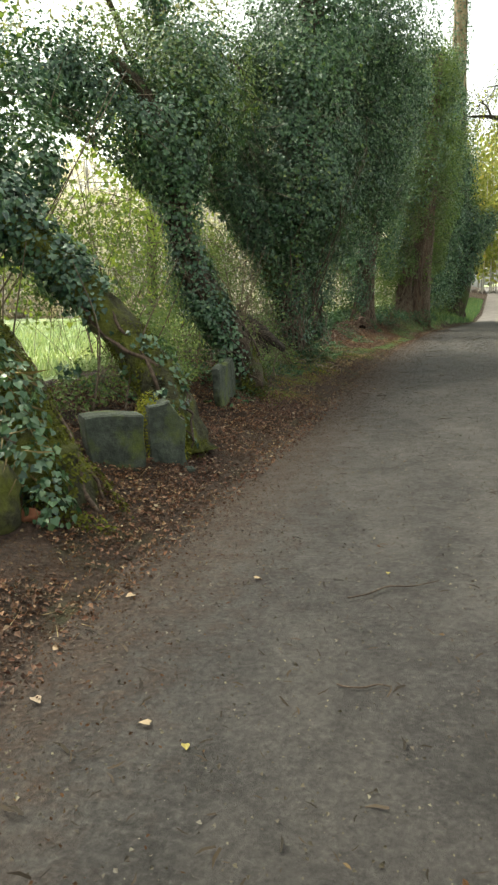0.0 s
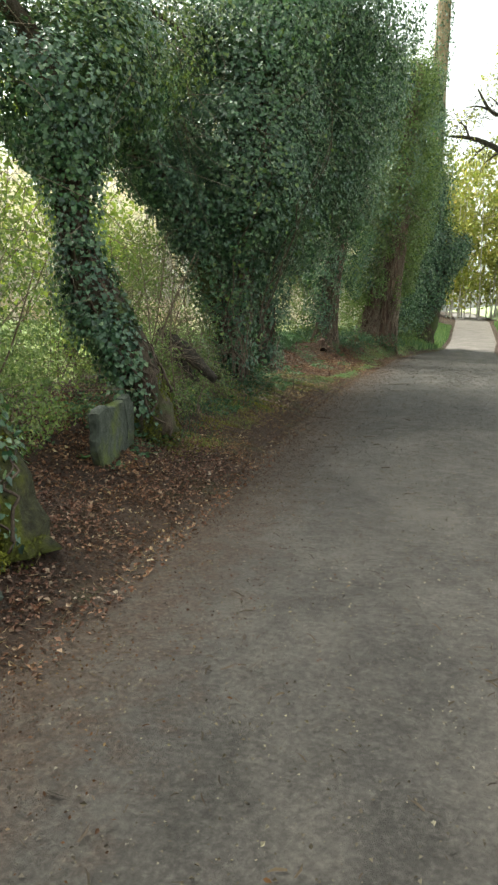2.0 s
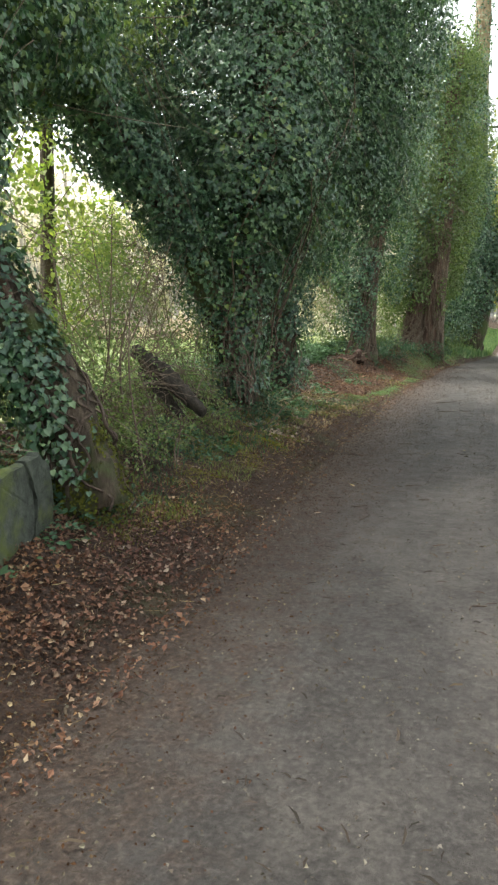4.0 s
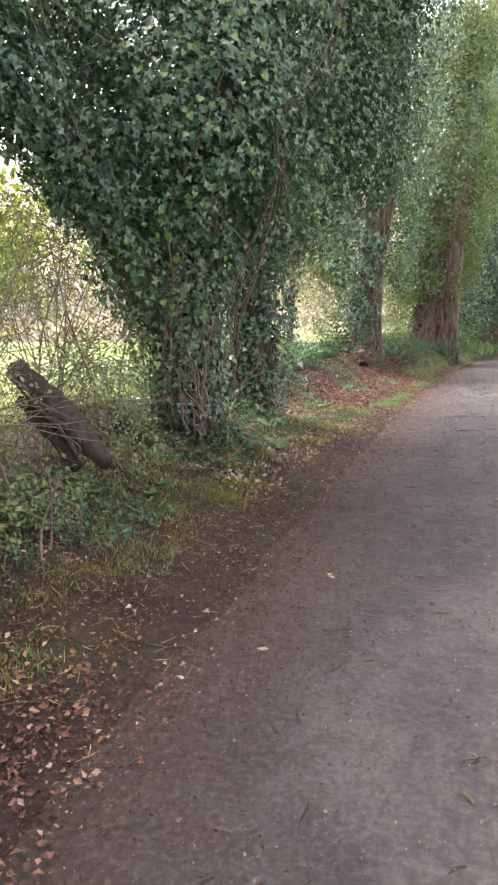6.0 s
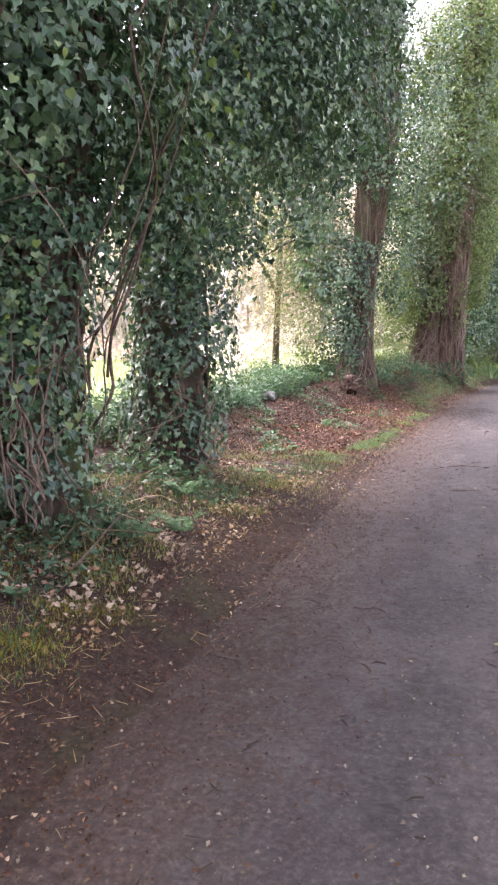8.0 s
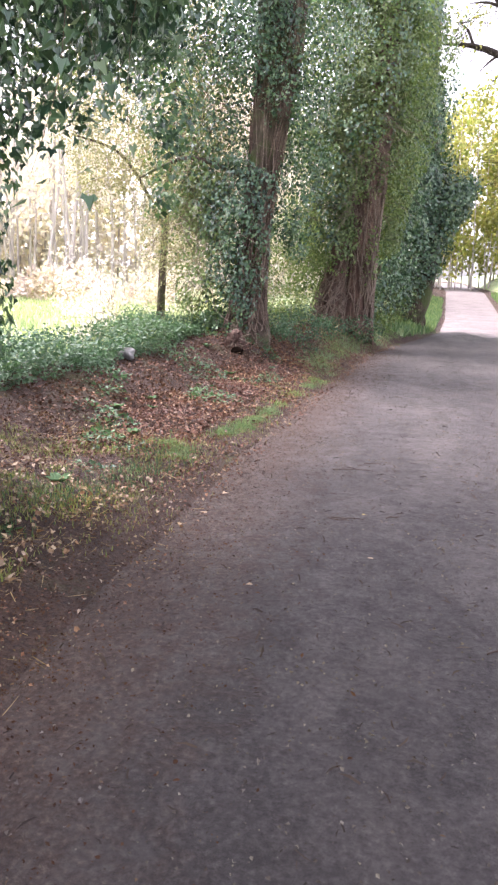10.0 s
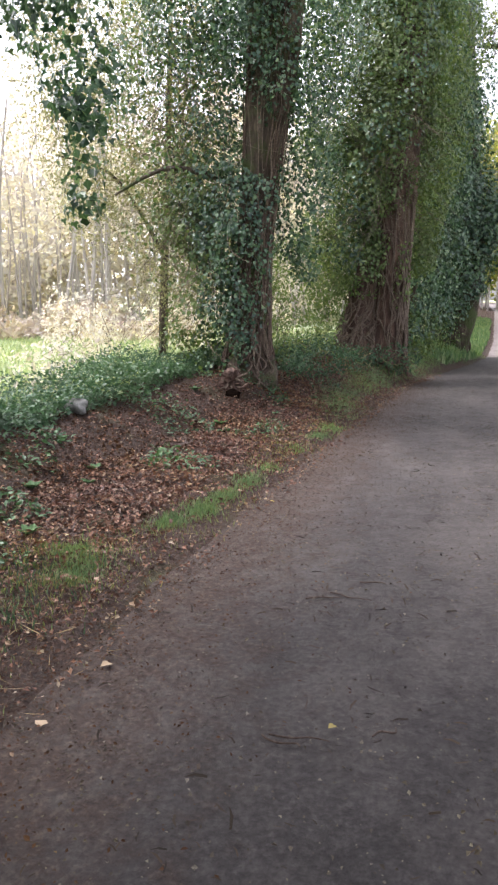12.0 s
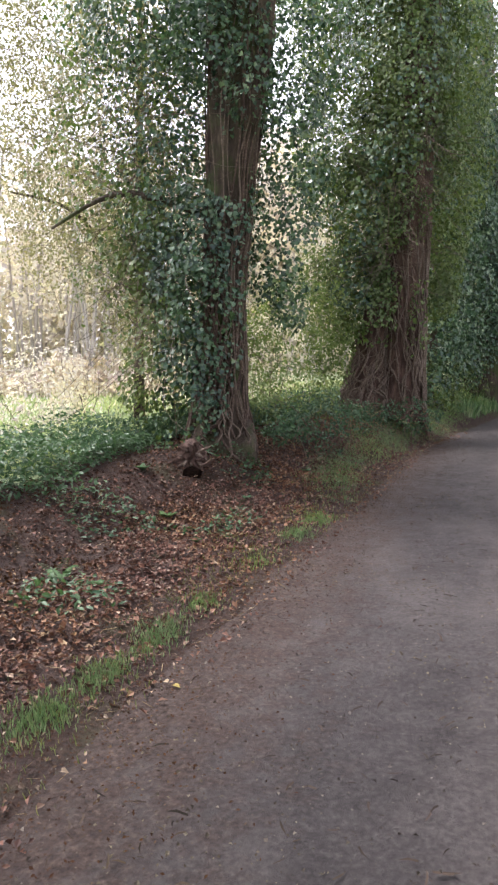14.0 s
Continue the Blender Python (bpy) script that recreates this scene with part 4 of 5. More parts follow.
foliage_part("ivy", [((-1.9, 28.95, 1.9), (-1.75, 29.05, 4.0), 0.34, 0.42, 0.8), ((-2.7, 29.2, 1.2), (-2.7, 29.3, 3.2), 0.4, 0.55, 0.9), ((-1.45, 29.0, 3.4), (-1.2, 29.1, 5.0), 0.36, 0.55, 0.55), ((-0.95, 29.4, 3.6), (-0.7, 29.4, 5.4), 0.3, 0.5, 0.6), ((-1.1, 29.1, 1.5), (-1.05, 29.1, 2.6), 0.14, 0.18, 0.4)], 0.056, 330, IVY_PALE, F, "small ivy leaves over the pale stems", gaps=-0.3, ragged=0.5)
twigs_part("bare_twig_mass", [((-1.6, 29.1, 2.8), (-1.1, 29.2, 5.4), 0.5, 0.9)], 420, 0.7, VINE, F, "wispy dead brown ivy twigs", width=0.005, hang=-0.2, seed=22)
foliage_part("dark_ivy", [((-2.3, 29.2, 2.2), (-2.1, 29.2, 5.0), 0.5, 0.8, 1.0), ((-1.5, 29.3, 4.6), (-1.3, 29.5, 9.0), 0.9, 1.2, 0.6)], 0.07, 150, IVY, F, "dark glossy ivy", gaps=-0.2)
G = tree("ivy_tree", "tall ivy-covered tree bulging over the lane, pale upper trunk", [(-0.35, 37.0, 0.05), (0.0, 37.0, 1.2), (0.2, 37.2, 3.0), (-0.1, 38.0, 6.0), (-0.4, 39.5, 10.0), (-0.5, 40.0, 18.0)], [0.6, 0.45, 0.4, 0.38, 0.36, 0.25], BARK,
         [((-0.5, 36.9, 0.8), (-0.1, 37.0, 2.4), 0.6, 1.0), ((-0.1, 37.0, 2.6), (0.2, 37.0, 4.6), 1.05, 1.2), ((0.7, 37.0, 3.6), (1.3, 37.0, 4.6), 0.55, 0.45), ((-0.6, 37.0, 4.6), (-0.6, 37.2, 7.5), 1.35, 1.05), ((-0.7, 37.2, 7.5), (-0.9, 37.8, 12.0), 1.0, 0.7), ((-1.6, 36.2, 1.2), (-1.8, 36.0, 8.0), 0.9, 1.3), ((-2.0, 36.6, 8.0), (-2.0, 37.5, 12.0), 1.3, 1.0, 0.8), ((-0.45, 39.8, 12), (-0.5, 40.0, 17), 0.55, 0.5, 0.35)],
         17, leaf=0.085, dens=190, root=5, vine=0, reach=0.7)

tube_part("upper_trunk", [(-0.12, 38.1, 6.2), (-0.4, 39.5, 10.0), (-0.5, 40.0, 18.0)], [0.4, 0.385, 0.27], PALE_SUNLIT_BARK, G, "pale sunlit upper trunk", sides=14, rings=20, rough=0.03, seed=9)

fuzz = dict(template=CHIP, faces=CHIP_F, shell=(0.94, 1.06), ragged=0.05, droop=0.3, scale=3.0)
foliage_part("moss", [((-1.75, 3.43, -0.1), (-2.2, 3.6, 0.5), 0.37, 0.3), ((-2.2, 3.6, 0.5), (-2.7, 3.8, 1.1), 0.31, 0.29), ((-2.7, 3.8, 1.1), (-3.4, 4.0, 1.9), 0.29, 0.28, 0.6)], 0.03, 3400, MOSS_DARK, A, "olive moss", gaps=-0.45, **fuzz)
foliage_part("moss", [((-1.78, 5.2, 0.15), (-1.9, 5.25, 0.6), 0.25, 0.2), ((-1.9, 5.25, 0.6), (-2.25, 5.3, 1.1), 0.2, 0.18)], 0.026, 3400, MOSS_DARK, B, "olive moss", gaps=-0.4, **fuzz)
foliage_part("moss", [((-1.86, 4.72, 0.2), (-1.84, 4.8, 0.62), 0.12, 0.09), ((-1.7, 4.95, 0.15), (-1.78, 5.0, 0.5), 0.14, 0.1)], 0.024, 4200, MOSS, B, "bright yellow-green moss", gaps=-0.9, **dict(fuzz, shell=(0.4, 1.05)))
foliage_part("moss", [((-2.0, 8.1, 0.3), (-2.12, 8.1, 0.75), 0.22, 0.19), ((-2.12, 8.1, 0.75), (-2.4, 8.1, 1.25), 0.19, 0.175, 0.8)], 0.026, 3000, MOSS_DARK, C, "olive moss", gaps=-0.1, **fuzz)
foliage_part("dead_fern", [((-1.9, 3.05, 0.45), (-2.3, 3.3, 1.0), 0.2, 0.3), ((-2.5, 3.4, 1.2), (-2.9, 3.6, 1.6), 0.3, 0.3)], 0.16, 55, STRAW, A, "dry brown fern stalks", template=BLADE * np.array([0.7, 1, 1]), faces=BLADE_F, gaps=-0.2, droop=1.4)

# ---- shrubs and thinner trees behind the trunks ----


def shrub(name, label, stems, masses, leaf, dens, mat, seed, template=OVAL, gaps=-0.3, twig=120, twig_len=0.5, twig_mat=None):
    s = thing(name, label, "shrub" if "tree" not in name else "tree")
    for i, (pts, rad) in enumerate(stems):
        tube_part("stem", pts, rad, VINE if "tree" not in name else BARK, s, sides=6, rings=12, rough=0.04, seed=seed + i)
    foliage_part("leaf_mass", masses, leaf, dens, mat, s, template=template if leaf > 0.062 else CHIP * np.array([1.0, 1, 1.2]), faces=HEART_F if leaf > 0.062 else CHIP_F, gaps=gaps, shell=(0.1, 1.1), ragged=0.45, spread=1.3, droop=0.5)
    if twig:
        twigs_part("twig_mass", masses, twig, twig_len, twig_mat or VINE, s, "fine bare twigs", width=0.004, seed=seed)
    return s


def bush_stems(x, y, h, count, seed, lean=0.35):
    r0 = np.random.default_rng(seed)
    out = []
    for _ in range(count):
        bx, by = x + r0.normal(0, 0.25), y + r0.normal(0, 0.25)
        b = np.array(ground_point(bx, by, -0.03))
        d = np.array([r0.normal(0, lean), r0.normal(0, lean), 1.0])
        out.append(([b, b + d * h * 0.5 + r0.normal(0, 0.05, 3), b + d * h + r0.normal(0, 0.12, 3)], [0.010, 0.007, 0.003]))
    return out


shrub("hedge_shrub", "loose green hedge shrub with fine twigs", bush_stems(-2.9, 6.6, 1.2, 6, 51), [((-2.5, 6.0, 0.75), (-2.6, 7.2, 0.85), 0.38, 0.44), ((-2.9, 6.4, 1.0), (-3.1, 7.6, 1.4), 0.45, 0.5, 0.8), ((-3.3, 6.8, 1.7), (-3.5, 7.8, 2.1), 0.4, 0.5, 0.5)], 0.036, 1000, SHRUB, 51, twig=160)
shrub("hedge_shrub", "loose green hedge shrub behind the leaning trunk", bush_stems(-2.8, 9.4, 1.6, 8, 52), [((-2.5, 8.6, 0.8), (-2.6, 10.0, 0.95), 0.3, 0.3, 0.8), ((-2.9, 8.9, 1.3), (-3.0, 11.0, 1.5), 0.42, 0.45, 0.8), ((-3.3, 9.2, 1.9), (-3.4, 11.2, 2.2), 0.45, 0.45, 0.55)], 0.036, 850, SHRUB, 52, twig=260)
shrub("hedge_shrub", "loose green hedge shrub beside the ivy tree", bush_stems(-3.2, 11.4, 1.5, 7, 53), [((-2.8, 10.6, 0.95), (-3.0, 12.1, 1.2), 0.3, 0.34, 0.8), ((-3.5, 11.2, 1.7), (-3.5, 12.4, 2.2), 0.4, 0.45, 0.5)], 0.036, 800, SHRUB, 53, twig=460)
shrub("hedge_shrub", "sparse leafy shrub beside the leaning trunk", bush_stems(-3.0, 5.0, 1.4, 6, 62), [((-2.6, 4.7, 0.55), (-2.8, 5.8, 0.65), 0.2, 0.25), ((-3.7, 6.2, 1.5), (-3.8, 6.8, 2.1), 0.4, 0.5, 0.6)], 0.04, 600, SHRUB, 62)
for y0, seed in ((8.0, 65),):
    shrub("hedge_shrub", "low tangled hedge growth behind the trunks", bush_stems(-3.2, y0 + 0.9, 0.9, 5, seed), [((-3.2, y0, 0.75), (-3.25, y0 + 1.9, 0.85), 0.36, 0.42), ((-3.7, y0 + 0.4, 0.8), (-3.8, y0 + 1.6, 1.0), 0.35, 0.4, 0.3)], 0.04, 480, SHRUB, seed, twig=170)
shrub("bramble", "low straggling bramble and weeds at the trunk's foot", bush_stems(-2.4, 9.6, 0.4, 6, 66), [((-2.25, 8.8, 0.42), (-2.3, 10.0, 0.55), 0.2, 0.24), ((-2.45, 9.2, 0.62), (-2.6, 10.1, 0.75), 0.2, 0.24, 0.8)], 0.034, 900, SHRUB, 66, twig=110, twig_len=0.22)
shrub("bramble", "low straggling bramble and weeds below the log", bush_stems(-2.6, 11.3, 0.4, 6, 67), [((-2.35, 10.5, 0.45), (-2.3, 11.2, 0.48), 0.16, 0.2, 0.8), ((-2.7, 11.0, 0.62), (-2.75, 12.1, 0.7), 0.2, 0.24)], 0.034, 900, SHRUB, 67, twig=110, twig_len=0.22, twig_mat=VINE)
shrub("weed_clump", "green weeds and grass round the ivy tree's foot", bush_stems(-2.2, 12.6, 0.3, 4, 68), [((-2.15, 12.3, 0.42), (-2.2, 12.9, 0.42), 0.14, 0.16)], 0.04, 700, NETTLE, 68, twig=60, twig_len=0.3, twig_mat=STRAW)
shrub("weed_clump", "green weeds round the foot of the reddish trunk", bush_stems(-1.3, 28.6, 0.3, 4, 69), [((-1.2, 28.6, 0.35), (-0.85, 29.6, 0.3), 0.3, 0.28), ((-2.2, 28.3, 0.45), (-1.5, 28.5, 0.4), 0.25, 0.25, 0.8)], 0.06, 420, NETTLE, 69, twig=40, twig_len=0.3, twig_mat=STRAW)
shrub("weed_clump", "green weeds between the ivy trunks", bush_stems(-2.4, 25.6, 0.4, 4, 70), [((-2.6, 24.9, 0.5), (-2.2, 26.8, 0.5), 0.32, 0.35), ((-2.0, 27.0, 0.4), (-1.8, 28.0, 0.4), 0.25, 0.3)], 0.06, 380, NETTLE, 70, twig=60, twig_len=0.3, twig_mat=STRAW)
shrub("hazel_bush", "sunlit yellow-green hazel bush behind the trunks", bush_stems(-4.6, 9.5, 3.0, 8, 54), [((-4.5, 8.8, 2.2), (-4.6, 10.8, 3.0), 0.8, 0.9), ((-4.8, 10, 3.6), (-4.9, 11, 4.6), 0.8, 0.7), ((-4.4, 7.6, 1.6), (-4.8, 8.6, 2.2), 0.6, 0.7)], 0.075, 75, HAZEL, 54, template=HEART, twig=120)
shrub("hazel_bush", "sunlit yellow-green hazel bush behind the trunks", bush_stems(-4.8, 5.8, 3.0, 8, 55), [((-4.4, 5.6, 1.6), (-4.8, 6.6, 2.8), 0.6, 0.8), ((-5.0, 6.4, 3.2), (-5.2, 7.4, 4.6), 0.8, 0.7), ((-5.0, 4.6, 2.0), (-5.4, 5.4, 3.6), 0.6, 0.8)], 0.075, 80, HAZEL, 55, template=HEART, twig=120)
shrub("hazel_bush", "pale hazel bush at the field edge", bush_stems(-5.4, 14.5, 2.5, 8, 56), [((-5.0, 13.8, 2.2), (-5.6, 15.2, 3.0), 0.6, 0.8, 0.7), ((-4.4, 12.6, 2.2), (-4.8, 13.6, 2.8), 0.4, 0.6, 0.5), ((-4.7, 11.4, 1.0), (-5.0, 12.2, 3.4), 0.6, 0.8, 1.1)], 0.07, 110, HAZEL, 56, template=HEART, twig=160)
shrub("thin_tree", "thin tree with airy yellow-brown leaves at the meadow edge", [([ground_point(-5.6, 27.0, -0.05), (-5.5, 27, 2.5), (-5.3, 26.9, 5.0), (-5.2, 27, 8)], [0.11, 0.08, 0.06, 0.03]), ([(-5.5, 27, 2.4), (-6.2, 26.4, 3.8), (-7.2, 26, 4.2)], [0.05, 0.035, 0.015]), ([(-2.9, 23.8, 3.1), (-3.8, 23.4, 3.35), (-4.6, 23.2, 3.0)], [0.05, 0.035, 0.015])],
      [((-4.9, 26.4, 1.6), (-4.8, 26.6, 8.5), 1.0, 1.6), ((-6.3, 26.2, 3.2), (-6.6, 26.2, 8.0), 0.9, 1.5, 1.2), ((-7.3, 26.6, 4.6), (-7.6, 26.6, 8.0), 0.8, 1.2), ((-4.3, 25.0, 2.6), (-4.6, 25.2, 6.5), 0.8, 1.1, 1.2)], 0.055, 290, WILLOW, 57, gaps=-0.5, twig=560, twig_len=0.9)
shrub("thin_tree", "thin tree with airy yellow leaves above the ivy", [([ground_point(-5.5, 13.0, -0.05), (-5.4, 13, 3), (-5.0, 12.6, 6), (-4.6, 12.5, 9)], [0.13, 0.1, 0.07, 0.03]), ([(-5.0, 12.6, 5.4), (-4.4, 11.8, 6.6), (-3.6, 11.0, 6.0)], [0.06, 0.045, 0.015]), ([(-5.2, 12.6, 5.0), (-5.2, 10.5, 6.6), (-5.0, 8.8, 6.0)], [0.06, 0.04, 0.015]), ([(-5.2, 12.8, 5.4), (-4.64, 11.5, 5.7), (-4.17, 11.5, 5.5), (-3.72, 11.5, 5.28), (-3.24, 11.5, 5.1), (-2.95, 11.5, 4.8)], [0.06, 0.05, 0.035, 0.02]), ([(-3.72, 11.5, 5.28), (-3.45, 11.4, 5.5), (-3.1, 11.4, 5.25)], [0.02, 0.015, 0.008])],
      [((-5.0, 12.6, 5.5), (-4.6, 12.5, 9.5), 1.4, 1.7), ((-5.2, 9.0, 5.2), (-5.4, 7.4, 6.4), 0.9, 1.1), ((-4.2, 11.0, 6.0), (-3.8, 10.4, 7.0), 0.8, 0.9), ((-6.4, 10.6, 5.0), (-6.0, 9.4, 7.4), 1.1, 1.3), ((-5.6, 14.5, 5.0), (-5.4, 14.8, 8.0), 1.2, 1.4)], 0.07, 75, WILLOW, 58, gaps=-0.2, twig=620, twig_len=1.3, twig_mat=TWIG)
shrub("bramble", "green shrub between the ivy trunks", bush_stems(-3.4, 26.6, 1.2, 8, 59), [((-3.2, 25.8, 0.7), (-2.7, 28.2, 0.95), 0.5, 0.6), ((-3.6, 27.2, 1.6), (-3.0, 28.8, 2.6), 0.6, 0.7), ((-2.7, 28.6, 1.6), (-2.7, 28.9, 3.4), 0.45, 0.6)], 0.065, 330, SHRUB, 59)
shrub("bramble", "dark green shrub under the bulging ivy tree", bush_stems(-1.3, 34.0, 1.5, 8, 60), [((-1.3, 31.6, 0.6), (-0.8, 35.4, 0.7), 0.6, 0.7), ((-2.0, 32.0, 1.6), (-1.7, 34.8, 3.0), 0.8, 1.0)], 0.08, 200, IVY_PALE, 60)
# thicket in the gap, its sunlit brightness painted into the leaves
shrub("bramble", "bramble thicket at the field edge, paled to read as sunlit", bush_stems(-7.0, 27.4, 1.0, 6, 61), [((-6.5, 25.5, 0.8), (-8.0, 28.5, 1.1), 0.6, 0.9), ((-7.0, 30, 1.0), (-5.0, 34.0, 1.6), 0.9, 1.2), ((-4.6, 20.5, 0.7), (-4.9, 23.0, 0.8), 0.3, 0.5, 0.6)], 0.08, 120, SUNLIT_LEAF, 61)

# the oak over the bend
oak = thing("oak_tree", "large dark oak with crooked limbs over the bend", "tree", "trees along the lane")
tube_part("trunk", [(6.4, 43.5, 0.6), (6.0, 43.3, 3.5), (5.2, 43.0, 6.8), (4.5, 43, 8.4), (3.75, 43, 10.2), (3.65, 43, 13.5)], [0.5, 0.42, 0.38, 0.34, 0.24, 0.14], DEAD_WOOD, oak, sides=12, rings=24, rough=0.04, seed=71, lobes=0.05)
for pts, rad in (([(4.6, 43, 8.3), (3.6, 43, 9.1), (2.9, 42.8, 9.6), (2.2, 42.8, 10.0), (1.2, 42.6, 10.3), (0.0, 42.4, 10.35)], [0.24, 0.2, 0.17, 0.14, 0.1, 0.04]),
                 ([(3.7, 43, 10.2), (2.9, 42.8, 11.2), (2.1, 42.7, 11.6), (1.4, 42.5, 12.6)], [0.16, 0.12, 0.09, 0.04]),
                 ([(5.0, 43, 7.2), (4.0, 42, 6.6), (3.0, 41.6, 6.0)], [0.16, 0.09, 0.03]),
                 ([(4.2, 43, 9.0), (5.5, 42.4, 11), (6.5, 42, 13)], [0.2, 0.14, 0.06])):
    tube_part("limb", pts, rad, DEAD_WOOD, oak, sides=9, rings=22, rough=0.05, seed=72)
for i, (a, b) in enumerate((((2.2, 42.8, 10.0), (1.5, 42.3, 9.3)), ((1.2, 42.6, 10.3), (0.6, 42.2, 11.0)), ((2.9, 42.8, 9.6), (2.0, 42.0, 8.9)), ((2.9, 42.8, 11.2), (2.0, 42.4, 12.2)), ((2.1, 42.7, 11.6), (0.9, 42.4, 11.7)), ((3.65, 43, 12), (2.8, 42.6, 13.2)), ((5.0, 43, 7.2), (3.8, 42.2, 7.7)))):
    a, b = np.array(a), np.array(b)
    tube_part("branch", [a, (a + b) / 2 + (0.05, 0.1, 0.15), b], [0.07, 0.05, 0.015], DEAD_WOOD, oak, sides=6, rings=12, rough=0.08, seed=200 + i)
om = [((1.4, 42.6, 11.4), (0.4, 42.4, 11.0), 0.9, 0.8, 0.5), ((5.0, 43, 11), (6.5, 43, 13), 1.6, 1.8), ((3.2, 41.5, 6.2), (5.2, 42, 7.2), 0.9, 1.4), ((5.6, 42.5, 4.8), (7.0, 42, 7.5), 1.2, 1.6), ((2.4, 42.6, 12.6), (3.4, 42.8, 14.5), 1.0, 1.4, 0.6)]
foliage_part("leaves", om, 0.13, 38, AUTUMN, oak, template=OVAL * np.array([1.5, 1, 1]), faces=HEART_F, gaps=-0.15, shell=(0.1, 1.1), ragged=0.45, spread=1.3, droop=0.3)
twigs_part("twig_mass", om + [((2.9, 42.8, 9.6), (0.2, 42.4, 10.4), 0.5, 0.5), ((3.4, 42.8, 11), (1.4, 42.5, 12.4), 0.5, 0.6)], 760, 1.1, DEAD_WOOD, oak, "dark fine twigs", width=0.012, seed=73)


def shade_tree(x, y, height, seed):
    """An unseen shade-casting tree: trunk, limbs and a loose crown that starts high."""
    r0 = np.random.default_rng(seed)
    t = thing("unseen_shade_tree", "unseen broad tree added to shade the start of the lane", "tree", "trees along the lane")
    b = np.array(ground_point(x, y, -0.1))
    tube_part("trunk", [b, b + (0.1, 0.1, height * 0.3), b + (-0.2, 0.2, height * 0.6), b + (0, 0, height * 0.9)], [0.42, 0.34, 0.24, 0.06], BARK, t, sides=12, rings=18, rough=0.04, seed=seed, lobes=0.05)
    crown = []
    for k in range(9):
        a, h = r0.uniform(0, 6.28), height * r0.uniform(0.35, 0.85)
        reach = r0.uniform(1.2, 2.6)
        e = b + (math.cos(a) * reach, math.sin(a) * reach * 1.3, h + 1.2)
        tube_part("limb", [b + (0, 0, h - 0.8), (b + (0, 0, h) + e) / 2, e], [0.13, 0.09, 0.03], BARK, t, sides=7, rings=8, rough=0.05, seed=seed + k)
        crown.append((e - (0, 0, 0.5), e + (0, 0, 0.7), r0.uniform(1.0, 1.5), r0.uniform(0.8, 1.3)))
    foliage_part("leaves", crown, 0.22, 30, AUTUMN, t, template=CHIP * np.array([1.5, 1, 1]), faces=CHIP_F, gaps=-0.25, shell=(0.1, 1.1), ragged=0.45, spread=1.3, droop=0.4)


# added out of view to keep the sun off the lane's start
for k, (x, y) in enumerate(((-5.5, -11.0), (-6.5, -6.0), (-7.5, -1.0))):
    shade_tree(x, y, 11.5 + math.sin(k * 1.7), 300 + 20 * k)


# ---- distance ----
def wood(name, label, spots, leaf_mat, seed, height=(7, 12), leaf=0.3, per=160, bark=None, low=0.3):
    """A far wood: thin trunks with loose leaf clumps, one object."""
    r0 = np.random.default_rng(seed)
    trunks, pos = [], []
    for x, y in spots:
        h = r0.uniform(*height)
        b = np.array(ground_point(x, y, -0.1))
        w = r0.uniform(0.045, 0.1)
        top = b + (r0.normal(0, 0.5), r0.normal(0, 0.5), h)
        trunks.append(tube([b, (b + top) / 2 + r0.normal(0, 0.15, 3), top], [w, w * 0.8, w * 0.3], sides=5, rings=6))
        for _ in range(6):
            s = r0.uniform(low, 1.0)
            c = b + (top - b) * s + r0.normal(0, 0.9, 3)
            pos.append(c + r0.normal(0, 1, (per // 6, 3)) * (0.8, 0.8, 0.6))
    w = thing(name, label, "wood", kind="stuff")
    for v, f in trunks:
        mesh_part("trunk", v, f, bark or HAZED_BARK, w)
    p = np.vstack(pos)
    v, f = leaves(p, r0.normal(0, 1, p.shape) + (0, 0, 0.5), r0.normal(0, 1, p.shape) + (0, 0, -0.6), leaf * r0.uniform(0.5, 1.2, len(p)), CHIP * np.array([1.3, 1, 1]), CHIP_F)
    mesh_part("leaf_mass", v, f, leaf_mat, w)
    return w


r1 = np.random.default_rng(81)
wood("pale_wood", "pale thin trunks of a young wood beyond the meadow", [(r1.uniform(-34, -13), r1.uniform(38, 50)) for _ in range(80)], SUNLIT_LEAF, 81, per=120, low=0.55)
wood("pale_wood", "pale thin trunks of a young wood beyond the meadow", [(-26 - r1.uniform(0, 9), r1.uniform(14, 40)) for _ in range(70)], SUNLIT_LEAF, 82, per=150, low=0.2)
wood("autumn_wood", "yellow-green autumn trees at the end of the lane", [(r1.uniform(-6, 18), r1.uniform(78, 95)) for _ in range(80)], AUTUMN, 83, (11, 19), 0.45, 500, low=0.18)
wood("autumn_wood", "yellow-green autumn trees beside the lane", [(r1.uniform(8, 14), r1.uniform(48, 75)) for _ in range(40)], AUTUMN, 84, (8, 15), 0.4, 420, low=0.15)
wood("pale_wood", "light green trees behind the hedge", [(r1.uniform(-14, -4), r1.uniform(46, 70)) for _ in range(70)], SUNLIT_LEAF, 85, (7, 12), 0.4, 300, low=0.1)
# two added woods stand in for the whitish haze behind the trunks
wood("pale_wood", "dense wood added as pale haze far beyond the meadow", [(r1.uniform(-50, -10), r1.uniform(54, 64)) for _ in range(90)], SUNLIT_LEAF, 86, (8, 12), 0.6, 260, low=0.0)
wood("pale_wood", "dense wood added as pale haze far beyond the meadow", [(-40 - r1.uniform(0, 9), r1.uniform(8, 56)) for _ in range(80)], SUNLIT_LEAF, 87, (8, 12), 0.6, 260, low=0.0)
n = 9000
